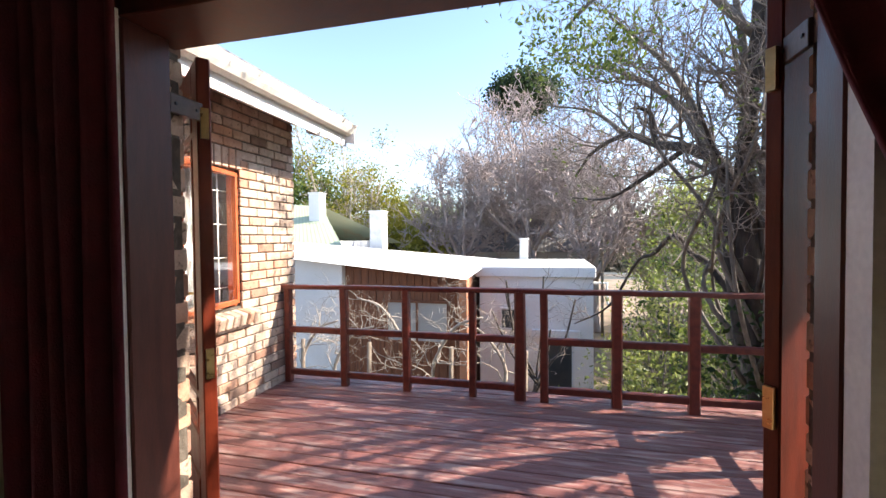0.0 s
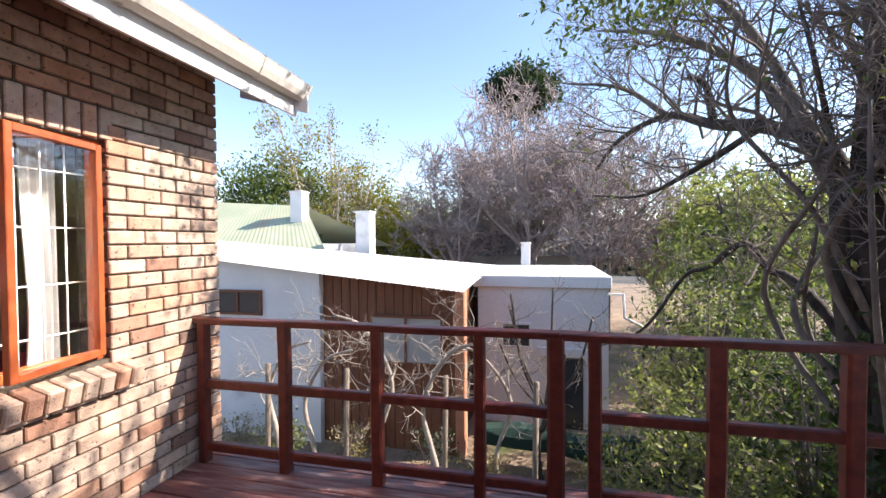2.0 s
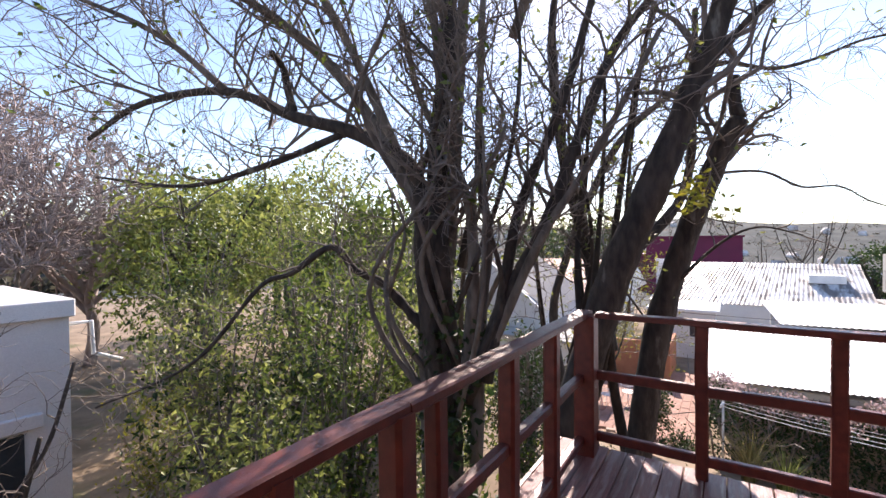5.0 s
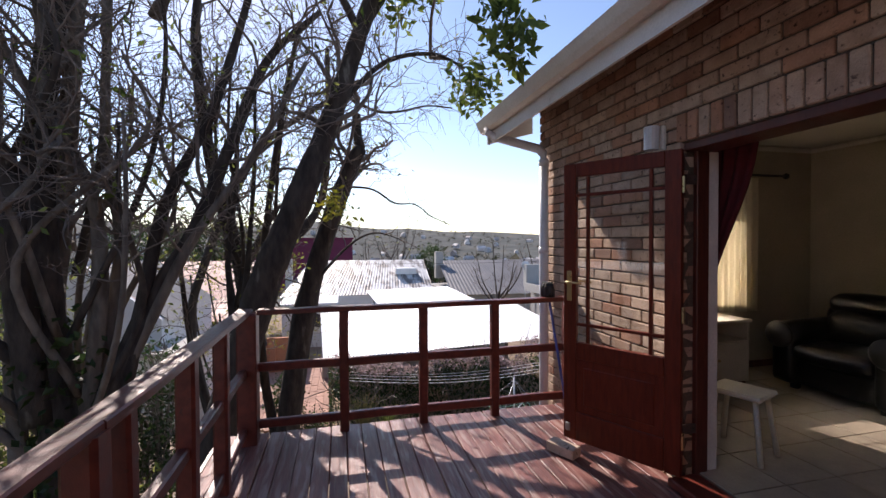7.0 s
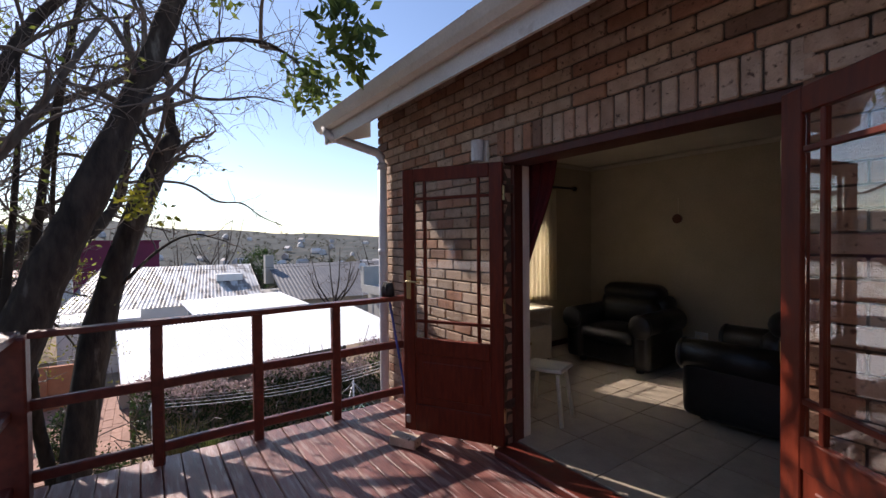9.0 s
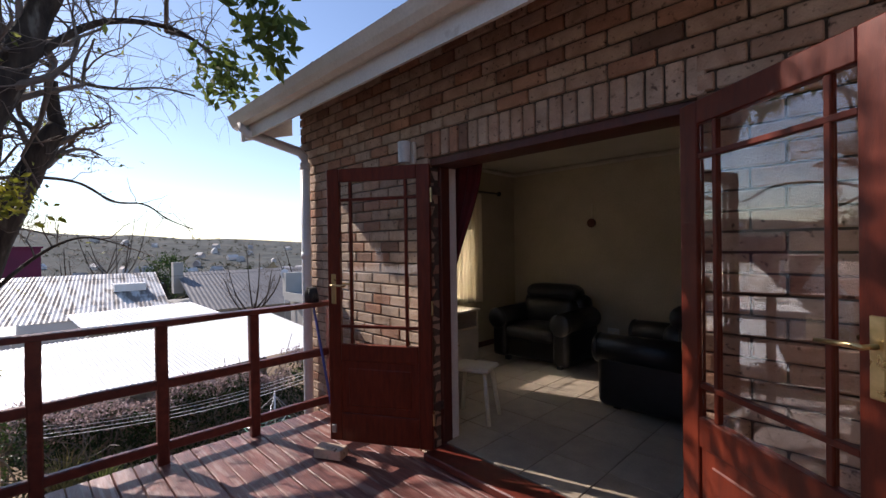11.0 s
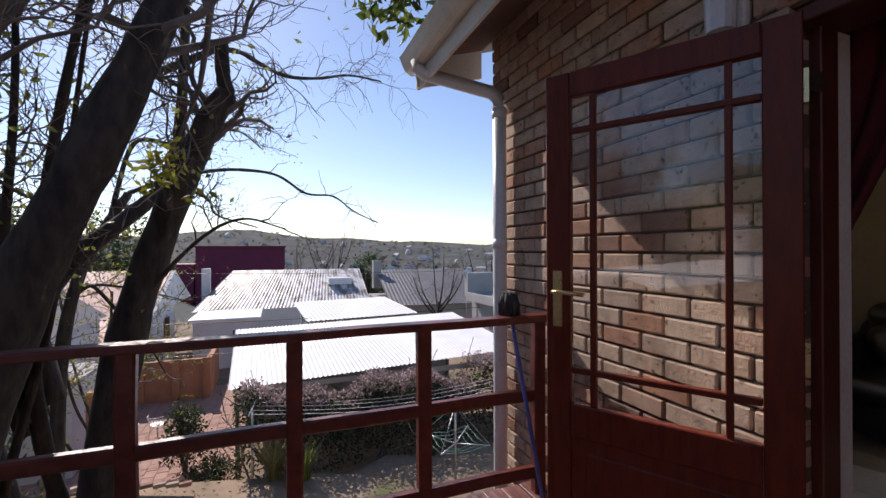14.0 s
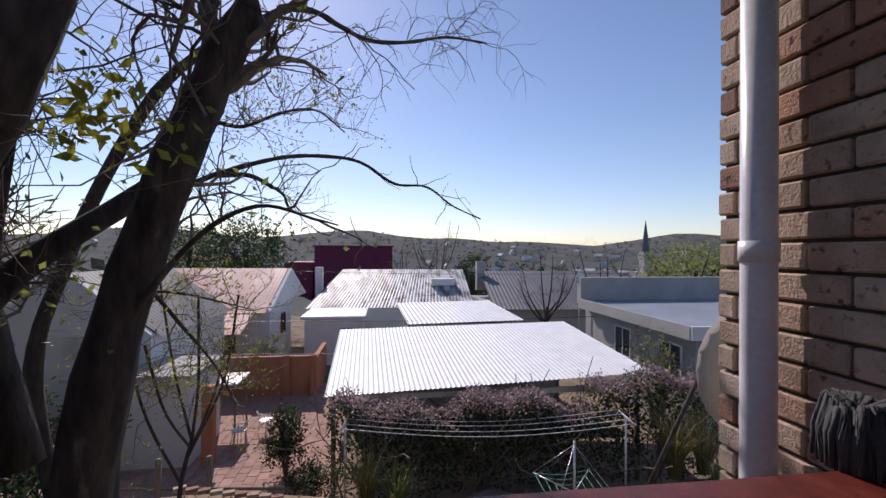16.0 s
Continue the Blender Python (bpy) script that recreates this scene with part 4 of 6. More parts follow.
def sprout(out, tips, start, way, length, radius, level, rng, droop=0.0, kids=4, wander=0.35):
    """A crooked branch with smaller ones along it, down to twigs."""
    n = 5 if level > 1 else 4
    p, d = start.copy(), way.normalized()
    pts, rad = [p.copy()], [radius]
    for i in range(n):
        d = (d + Vector((rng.gauss(0, wander), rng.gauss(0, wander), rng.gauss(0, wander) + 0.10 - droop * (i / n)))).normalized()
        p = p + d * (length / n)
        pts.append(p.copy())
        rad.append(radius * (1 - 0.8 * (i + 1) / n) + TWIG["least"])
    out.append(tube(pts, rad, 5 if level > 2 else (4 if level == 2 else 3), False))
    if level <= 1:
        tips.append(pts[-1])
        tips.append(pts[-2])
        return
    for i in range(kids):
        k = rng.uniform(0.25, 1.0)
        j = min(int(k * n), n - 1)
        q = pts[j].lerp(pts[j + 1], k * n - j)
        dd = (pts[j + 1] - pts[j]).normalized()
        side = Vector((rng.gauss(0, 1), rng.gauss(0, 1), rng.gauss(0, 1) + 0.25)).normalized()
        sprout(out, tips, q, dd * 0.7 + side * 0.9, length * rng.uniform(0.42, 0.7), max(rad[j] * 0.55, 0.002), level - 1, rng, droop, kids, wander)


def limb(out, tips, pts, r0, r1, rng, n_side, side_len, level=3, start=0.2, droop=0.0, sides=9, up=0.3, kids=4, lumpy=0.08):
    line = smooth(pts, 6)
    m = len(line)
    rad = [(r0 + (r1 - r0) * (i / (m - 1))) * (1 + rng.uniform(-lumpy, lumpy)) for i in range(m)]
    out.append(tube(line, rad, sides))
    for _ in range(n_side):
        k = rng.uniform(start, 1.0) * (m - 1.001)
        j = int(k)
        q = line[j].lerp(line[j + 1], k - j)
        dd = (line[j + 1] - line[j]).normalized()
        side = Vector((rng.gauss(0, 1), rng.gauss(0, 1), rng.gauss(0, 0.7) + up)).normalized()
        sprout(out, tips, q, dd * 0.5 + side, side_len * rng.uniform(0.5, 1.25), max(rad[j] * 0.32, 0.006), level, rng, droop, kids)


def near_points(tips, n, spread, seed):
    g = np.random.default_rng(seed)
    T = np.asarray([tuple(t) for t in tips])
    return T[g.integers(0, len(T), n)] + g.normal(size=(n, 3)) * spread


# the old many-stemmed tree beside the deck
rng = random.Random(11)
tree = thing("tree", (4.9, 4.2, height(4.9, 4.2)), label="old many-stemmed tree, nearly bare, beside the deck", category="tree", group="trees beside the deck")
tz = -height(4.9, 4.2)
off = Vector((-4.9, -4.2, tz))
def T(pts):
    return [Vector(p) + off for p in pts]
stems, twigs, tips = [], [], []
def stem(pts, r0, r1, ns, sl, **k):
    tw = []
    limb(tw, tips, T(pts), r0, r1, rng, ns, sl, **k)
    stems.append(tw[0])
    twigs.extend(tw[1:])
stem([(5.0, 4.2, -3.2), (4.98, 4.2, -1.2), (4.9, 4.18, 0.4), (4.78, 4.2, 1.45), (4.76, 4.16, 2.5), (4.84, 4.08, 3.6), (4.9, 4.2, 4.6)], 0.16, 0.06, 6, 1.1, start=0.6)
stem([(4.8, 4.25, 0.2), (4.68, 4.28, 1.3), (4.65, 4.36, 2.15), (4.44, 4.85, 2.55), (4.15, 5.45, 2.76), (3.86, 6.13, 3.06), (3.46, 7.0, 3.0), (3.17, 7.6, 2.65)], 0.105, 0.022, 30, 1.4, start=0.35, droop=0.05)
stem([(4.8, 4.3, 0.6), (4.6, 4.7, 1.1), (4.45, 4.95, 1.25), (4.30, 5.12, 1.48), (4.12, 5.5, 1.22), (3.95, 5.78, 1.08), (3.63, 6.44, 0.31), (3.14, 7.46, -0.2)], 0.05, 0.012, 16, 0.8, start=0.3, level=2, lumpy=0.2)
stem([(4.95, 4.0, 0.0), (5.05, 3.6, 1.0), (5.14, 3.27, 1.66), (5.29, 3.0, 2.47), (5.45, 2.71, 3.28), (5.7, 2.25, 3.9)], 0.085, 0.03, 14, 1.3, start=0.4)
stem([(4.15, 5.45, 2.76), (4.12, 5.5, 3.0), (4.08, 5.52, 3.22), (3.9, 5.45, 3.30)], 0.045, 0.03, 4, 0.6, start=0.3, level=2)
stem([(5.0, 4.24, -2.0), (4.98, 4.27, 0.6), (4.96, 4.2, 1.4), (4.95, 4.12, 2.1), (4.93, 4.05, 2.9), (4.9, 3.95, 3.9)], 0.10, 0.05, 12, 1.2, start=0.4)
stem([(4.9, 4.41, -0.8), (4.87, 4.42, 0.8), (4.83, 4.3, 1.46), (4.78, 4.14, 2.3), (4.73, 4.15, 3.38), (4.7, 4.3, 4.1)], 0.07, 0.035, 13, 1.2, start=0.35)
stem([(5.0, 3.92, -0.6), (5.02, 3.87, 0.81), (5.04, 3.79, 1.57), (5.06, 3.9, 2.3), (5.1, 3.86, 3.9)], 0.07, 0.03, 14, 1.1, start=0.4)
stem([(5.0, 3.8, 0.2), (5.03, 3.62, 1.14), (5.08, 3.48, 1.85), (5.13, 3.09, 2.76), (5.2, 2.75, 4.0)], 0.065, 0.03, 10, 1.1, start=0.35)
stem([(5.0, 3.8, 0.4), (5.05, 3.3, 1.5), (5.12, 2.81, 2.27), (5.2, 2.35, 3.18)], 0.05, 0.02, 12, 0.9, start=0.3)
stem([(4.9, 3.98, 0.2), (4.87, 3.86, 1.3), (4.85, 3.95, 2.04), (4.82, 4.4, 2.9), (4.8, 4.65, 3.8)], 0.06, 0.025, 15, 1.0, start=0.35)
for k in range(14):
    a = rng.uniform(0, 6.28)
    q = Vector((4.92 + 0.14 * math.cos(a), 4.15 + 0.14 * math.sin(a), rng.uniform(-0.4, 1.3)))
    e = q + Vector((math.cos(a) * rng.uniform(0.3, 1.1), math.sin(a) * rng.uniform(0.3, 1.1), rng.uniform(2.0, 3.4)))
    stem([q, q.lerp(e, 0.4) + Vector((rng.gauss(0, 0.2), rng.gauss(0, 0.2), 0)), q.lerp(e, 0.75) + Vector((rng.gauss(0, 0.25), rng.gauss(0, 0.25), 0)), e], rng.uniform(0.025, 0.045), 0.010, 6, 0.7, start=0.35)
stem([(4.7, 4.3, 1.8), (4.35, 5.0, 3.1), (3.8, 5.8, 3.9), (3.2, 6.8, 4.5)], 0.07, 0.02, 26, 1.3, start=0.3)
stem([(4.7, 4.4, 2.0), (4.25, 4.9, 3.5), (3.5, 5.2, 4.5)], 0.06, 0.02, 22, 1.2, start=0.3)
stem([(3.86, 6.13, 3.06), (3.4, 6.6, 3.6), (2.7, 7.1, 3.9)], 0.04, 0.015, 18, 1.0, start=0.2)
stem([(4.4, 4.95, 2.6), (4.0, 5.6, 2.3), (3.6, 6.4, 2.1), (3.1, 7.2, 2.2)], 0.04, 0.012, 18, 0.9, start=0.2)
# high boughs that carry leaves over the deck
hi_tips = []
tw = []
limb(tw, hi_tips, T([(5.1, 3.55, 3.4), (4.6, 3.0, 4.0), (3.9, 2.5, 4.1), (3.3, 2.0, 3.75)]), 0.05, 0.015, rng, 14, 0.7, level=2, droop=0.35)
limb(tw, hi_tips, T([(4.8, 4.1, 3.6), (4.1, 4.2, 4.4), (3.4, 4.3, 4.4), (2.9, 4.3, 4.0)]), 0.05, 0.015, rng, 16, 0.8, level=2, droop=0.35)
twigs.extend(tw)
M_PALEBARK = material("pale_bark", (0.07, 0.057, 0.047), (0.21, 0.18, 0.15), scale=12, rough=0.95, bump=0.7, stretch=(1, 1, 0.3))
for k, st in enumerate(stems):
    if k == 0:
        mesh_of("trunk", [st], M_BARK, tree)
    else:
        mesh_of("stem", [st], M_PALEBARK if k > 3 and k % 4 else M_BARK, tree)
tagged(mesh_of("branchwork", twigs, M_TWIG, tree), kind="stuff")
leaf_mesh("leaves", np.concatenate([near_points(hi_tips, 1300, 0.10, 3), near_points(tips, 1000, 0.10, 4), clumps(Vector((3.1, 4.4, 3.75)) + off, (0.85, 0.55, 0.4), 900, 10, 0.09, 41)]), 0.075, M_LEAF, tree, seed=5)
ivy = np.concatenate([clumps((-0.05, -0.1, tz + z), (0.32, 0.32, 0.4), 220, 12, 0.08, 40 + i) for i, z in enumerate((-1.6, -1.0, -0.4, 0.1, 0.6))])
leaf_mesh("ivy", ivy, 0.085, M_LEAFD, tree, "dark ivy on the trunk", seed=6, long=1.5)

# the second tree, two leaning dark trunks at the deck's corner
rng = random.Random(21)
bx, by = 6.35, 3.0
tree2 = thing("tree", (bx, by, height(bx, by)), label="dark leaning tree with two trunks and a sawn stub", category="tree", group="trees beside the deck")
off = Vector((-bx, -by, -height(bx, by)))
stems, twigs, tips = [], [], []
stem([(5.65, 3.7, -3.9), (5.6, 3.3, -0.8), (5.5, 2.82, 1.0), (5.48, 2.47, 1.9), (5.5, 2.14, 2.75), (5.42, 1.85, 3.6), (5.25, 1.5, 4.6)], 0.205, 0.06, 10, 1.1, start=0.6, up=0.1)
stem([(6.3, 3.0, -3.9), (6.15, 2.72, -1.2), (6.1, 2.48, 0.6), (6.12, 2.22, 1.6), (6.16, 1.95, 2.35), (6.17, 1.82, 2.62)], 0.155, 0.08, 6, 0.9, start=0.6)
stem([(6.17, 1.82, 2.62), (6.20, 1.85, 2.78), (6.22, 1.86, 3.02)], 0.06, 0.05, 0, 0.5)
stem([(6.1, 2.4, 1.0), (5.95, 2.0, 1.45), (5.9, 1.7, 1.62), (5.85, 1.4, 1.55)], 0.02, 0.005, 5, 0.4, start=0.3, level=2, sides=5)
stem([(5.55, 2.9, 0.7), (6.0, 2.75, 1.3), (6.6, 2.3, 2.0), (6.7, 2.2, 3.0), (6.8, 2.2, 4.0)], 0.07, 0.03, 8, 1.0, start=0.3)
stem([(6.4, 3.0, 0.3), (6.3, 3.2, 1.4), (6.1, 3.4, 2.4), (6.0, 3.5, 3.6), (5.9, 3.4, 4.4)], 0.10, 0.03, 8, 1.0, start=0.3)
stem([(6.3, 2.8, -0.8), (6.0, 2.9, 0.3), (5.85, 2.85, 1.3), (5.9, 2.7, 2.6), (6.0, 2.5, 3.8)], 0.055, 0.02, 8, 0.8, start=0.35)
stem([(5.5, 2.1, 2.85), (5.6, 1.6, 3.4), (5.5, 1.1, 3.5), (5.3, 0.8, 3.3)], 0.035, 0.012, 14, 0.6, start=0.3, level=2, droop=0.2)
# four boughs mostly above the view, added to dapple doors and deck
stem([(5.42, 1.85, 3.6), (5.0, 1.5, 4.4), (4.5, 1.2, 5.0)], 0.045, 0.015, 12, 1.0, start=0.2)
stem([(5.42, 1.85, 3.6), (5.7, 1.3, 4.6), (5.9, 0.8, 5.3)], 0.045, 0.015, 12, 1.0, start=0.2)
stem([(5.42, 1.85, 3.6), (5.3, 2.4, 4.6), (5.0, 2.8, 5.4)], 0.045, 0.015, 12, 1.0, start=0.2)
stem([(5.25, 1.5, 4.6), (5.0, 0.8, 5.2), (4.8, 0.2, 5.6)], 0.04, 0.015, 5, 0.9, start=0.2)
for k in range(8):
    a = rng.uniform(0, 6.28)
    q = Vector((5.95 + 0.2 * math.cos(a), 3.15 + 0.2 * math.sin(a), rng.uniform(-0.6, 0.5)))
    e = q + Vector((rng.uniform(-0.3, 0.3), rng.uniform(-0.5, 0.45), rng.uniform(2.2, 3.8)))
    stem([q, q.lerp(e, 0.35) + Vector((rng.gauss(0, 0.07), rng.gauss(0, 0.1), 0)), q.lerp(e, 0.7) + Vector((rng.gauss(0, 0.07), rng.gauss(0, 0.1), 0)), e], rng.uniform(0.02, 0.045), 0.012, 8, 0.7, start=0.3)
for k, st in enumerate(stems):
    mesh_of("trunk" if k < 2 else "limb", [st], M_BARK, tree2)
tagged(mesh_of("branchwork", twigs, M_TWIG, tree2), kind="stuff")
leaf_mesh("leaves", near_points(tips, 1500, 0.09, 14), 0.06, M_LEAFO, tree2, seed=15)
yl = clumps(Vector((5.53, 2.11, 1.91)) + off, (0.13, 0.16, 0.16), 110, 8, 0.05, 16)
leaf_mesh("yellow_leaves", yl, 0.07, M_LEAFY, tree2, "yellow-green leaf cluster", seed=17)
# the middle clump is out of view, added to shade the doors
gl = np.concatenate([clumps(Vector((5.15, 0.75, 3.05)) + off, (0.3, 0.25, 0.22), 240, 8, 0.06, 18), clumps(Vector((5.35, 1.45, 4.25)) + off, (0.6, 0.45, 0.5), 800, 12, 0.08, 22), clumps(Vector((3.8, 0.92, 2.98)) + off, (0.24, 0.18, 0.30), 260, 8, 0.06, 19)])
leaf_mesh("high_leaves", gl, 0.105, M_LEAF, tree2, "glossy green hanging leaves and an unseen shading clump", seed=20)
tw, tp = [], []
limb(tw, tp, T([(5.6, 1.1, 3.5), (5.0, 1.2, 3.7), (4.3, 1.2, 3.6), (3.85, 0.95, 3.2)]), 0.02, 0.006, rng, 8, 0.4, level=1, droop=0.4, sides=5)
limb(tw, tp, T([(5.6, 1.1, 3.5), (5.4, 0.9, 3.4), (5.15, 0.75, 3.1)]), 0.02, 0.006, rng, 6, 0.4, level=1, sides=5)
mesh_of("leafy_bough", tw, M_TWIG, tree2)

# a slender arching tree farther down the slope
rng = random.Random(61)
cx, cy = 8.3, 3.75
tree3 = thing("tree", (cx, cy, height(cx, cy)), label="slender arching tree with thin drooping twigs", category="tree", group="trees beside the deck")
off = Vector((-cx, -cy, -height(cx, cy)))
stems, twigs, tips = [], [], []
stem([(8.3, 3.75, -3.6), (8.3, 3.68, -0.9), (8.33, 3.64, 0.3), (8.36, 3.5, 1.11), (8.38, 3.27, 1.65), (8.4, 3.05, 2.06)], 0.08, 0.045, 4, 0.7, start=0.6)
stem([(8.28, 3.8, -2.2), (8.2, 4.25, 0.1), (8.26, 4.07, 1.22), (8.32, 3.64, 2.34), (8.38, 3.12, 3.2), (8.5, 2.15, 3.93)], 0.075, 0.045, 10, 1.0, start=0.5)
stem([(8.4, 3.05, 2.06), (8.55, 2.76, 2.23), (8.75, 2.25, 2.43), (9.0, 1.82, 2.51), (9.15, 1.43, 2.48), (9.3, 1.03, 2.26), (9.45, 0.61, 2.25), (9.6, 0.25, 2.03), (9.75, -0.17, 1.87)], 0.028, 0.009, 11, 0.45, start=0.45, level=1, sides=6, lumpy=0.15)
stem([(8.5, 2.85, 2.18), (8.66, 2.57, 2.21), (8.82, 2.38, 2.12), (8.98, 2.29, 2.05), (9.14, 2.21, 1.88), (9.3, 1.71, 1.73)], 0.03, 0.01, 10, 0.7, start=0.2, level=2, sides=6, lumpy=0.2)
stem([(8.5, 2.15, 3.93), (8.68, 1.89, 4.0), (8.87, 1.67, 3.97), (9.05, 1.33, 3.91), (9.23, 0.87, 4.01), (9.42, 0.37, 4.2), (9.6, -0.2, 4.25)], 0.036, 0.014, 22, 0.95, start=0.25, level=2, droop=0.9, sides=7, up=-0.4, lumpy=0.15)
low_tips, tips = tips, []
stem([(8.4, 3.23, 1.76), (8.56, 3.04, 2.67), (8.72, 2.65, 2.74), (8.88, 2.28, 2.96), (9.04, 1.94, 3.05), (9.2, 1.63, 2.85)], 0.03, 0.008, 26, 0.7, start=0.25, level=2, sides=5)
stem([(8.35, 3.55, 0.9), (8.45, 3.42, 1.0), (8.55, 3.18, 0.66), (8.68, 2.93, 0.25), (8.8, 2.77, -0.15)], 0.03, 0.008, 13, 0.6, start=0.2, level=2, droop=0.2, sides=5)
stem([(8.35, 3.55, 0.9), (8.47, 3.42, 1.0), (8.65, 3.23, 0.97), (8.82, 2.9, 0.86), (9.0, 2.6, 0.74)], 0.025, 0.006, 13, 0.6, start=0.2, level=2, droop=0.1, sides=5)
for k, st in enumerate(stems):
    mesh_of("trunk" if k < 2 else "limb", [st], M_BARK, tree3)
tagged(mesh_of("branchwork", twigs, M_TWIG, tree3), kind="stuff")
leaf_mesh("leaves", near_points(tips, 1500, 0.07, 62), 0.05, M_LEAFY, tree3, "feathery yellow-green leaves", seed=63, long=3)
TWIG["least"] = 0.0012


def shrub(name, at, rad, n, size, mat, label, seed, stems_n=10, twig_mat=None, clump=14, spread=None, group="", cat="shrub", inner=0):
    at = Vector((at[0], at[1], height(at[0], at[1]))) if len(at) == 2 else Vector(at)
    s = thing(name, at, label=label, category=cat, group=group)
    r = random.Random(seed)
    out, tp = [], []
    for i in range(stems_n):
        a = r.uniform(0, 6.28)
        e = Vector((math.cos(a) * rad[0] * r.uniform(0.2, 0.9), math.sin(a) * rad[1] * r.uniform(0.2, 0.9), rad[2] * r.uniform(1.0, 1.9)))
        limb(out, tp, [Vector((e.x * 0.1, e.y * 0.1, 0)), e * 0.5 + Vector((0, 0, 0.15)), e], 0.022 * max(rad[2], 0.5), 0.006, r, 8, 0.35 * rad[2], level=2, start=0.2, sides=5, kids=4)
    tagged(mesh_of("stem_mass", out, twig_mat or M_TWIG, s), kind="stuff")
    pts = np.concatenate([clumps((0, 0, rad[2]), rad, n // 2, clump, spread or max(rad) * 0.10, seed), near_points(tp, n // 2, 0.06 + 0.02 * max(rad), seed + 1)])
    leaf_mesh("foliage", pts, size, mat, s, seed=seed)
    # darker inner leaves put the shrub's self-shade into colour
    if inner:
        leaf_mesh("shade_foliage", clumps((0, 0, rad[2] * 0.85), [k * 0.75 for k in rad], inner, 20, 0.16, seed + 2), size * 1.3, M_LEAFD, s, "inner leaves coloured dark as the shrub's self-shade", seed=seed + 3)
    return s


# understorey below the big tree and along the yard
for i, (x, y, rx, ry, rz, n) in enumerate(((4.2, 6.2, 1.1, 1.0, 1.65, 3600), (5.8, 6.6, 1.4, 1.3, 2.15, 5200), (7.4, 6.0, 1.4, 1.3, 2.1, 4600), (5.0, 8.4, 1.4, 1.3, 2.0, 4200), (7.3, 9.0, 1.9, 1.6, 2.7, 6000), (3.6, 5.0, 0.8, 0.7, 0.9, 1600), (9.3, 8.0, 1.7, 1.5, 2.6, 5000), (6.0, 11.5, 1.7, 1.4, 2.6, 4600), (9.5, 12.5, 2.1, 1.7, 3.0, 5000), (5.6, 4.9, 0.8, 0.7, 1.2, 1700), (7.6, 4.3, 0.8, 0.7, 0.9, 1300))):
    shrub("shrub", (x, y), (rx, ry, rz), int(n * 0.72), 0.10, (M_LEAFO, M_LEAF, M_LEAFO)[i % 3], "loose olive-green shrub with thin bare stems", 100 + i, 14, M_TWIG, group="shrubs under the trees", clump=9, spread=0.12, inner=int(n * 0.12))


def bare_tree(at, h, spread, seed, mat, label, r0=0.16, stems_n=7, n_side=9, level=3, leaves=None, side=None):
    at = Vector((at[0], at[1], height(at[0], at[1])))
    t = thing("tree", at, label=label, category="tree", group="trees beyond the yard")
    r = random.Random(seed)
    st, tw, tp = [], [], []
    trunk = [Vector((0, 0, 0)), Vector((r.gauss(0, 0.1), r.gauss(0, 0.1), h * 0.18)), Vector((r.gauss(0, 0.2), r.gauss(0, 0.2), h * 0.38))]
    st.append(tube(smooth(trunk), [r0 * (1 - 0.4 * i / 10) for i in range(11)], 8))
    for i in range(stems_n):
        a = 6.28 * i / stems_n + r.uniform(-0.4, 0.4)
        e = Vector((math.cos(a) * spread * r.uniform(0.4, 1), math.sin(a) * spread * r.uniform(0.4, 1), h * r.uniform(0.65, 1.0)))
        q = trunk[1].lerp(trunk[2], r.random())
        o = []
        limb(o, tp, [q, q.lerp(e, 0.45) + Vector((math.cos(a), math.sin(a), 0)) * spread * 0.15, e], r0 * 0.5, 0.02, r, n_side, h * 0.17, level=level, start=0.25, sides=5)
        st.append(o[0])
        tw.extend(o[1:])
    mesh_of("trunk", st, M_BARK if mat is M_TWIG else mat, t)
    tagged(mesh_of("branchwork", tw, mat, t), kind="stuff")
    if leaves:
        leaf_mesh("leaves", near_points(tp, leaves[0], leaves[2], seed), leaves[1], leaves[3], t, seed=seed)
    return t


# ---- houses ----
def prism(name, pts, a, b, mat, parent):
    """A flat outline in x, z swept along y from a to b."""
    bm = bmesh.new()
    v1 = [bm.verts.new((x, a, z)) for x, z in pts]
    v2 = [bm.verts.new((x, b, z)) for x, z in pts]
    bm.faces.new(v1), bm.faces.new(v2[::-1])
    n = len(pts)
    for k in range(n):
        bm.faces.new((v1[k], v2[k], v2[(k + 1) % n], v1[(k + 1) % n]))
    bmesh.ops.recalc_face_normals(bm, faces=bm.faces)
    return part(name, bm, mat, parent)


def sheet(name, p, q, r, s, mat, parent, pitch=0.15, amp=0.012, label=""):
    """Corrugated roofing: ridges run from edge p-q down to edge s-r."""
    p, q, r, s = (Vector(v) for v in (p, q, r, s))
    n = max(8, int((q - p).length / pitch) * 4)
    up = (q - p).cross(s - p).normalized()
    if up.z < 0:
        up = -up
    vs, fs = [], []
    for i in range(n + 1):
        t = i / n
        o = up * amp * math.cos(i * math.pi / 2)
        vs += [p.lerp(q, t) + o, s.lerp(r, t) + o]
    for i in range(n):
        fs.append((2 * i, 2 * i + 2, 2 * i + 3, 2 * i + 1))
    return mesh_of(name, [(vs, fs)], mat, parent, label, smooth=True)


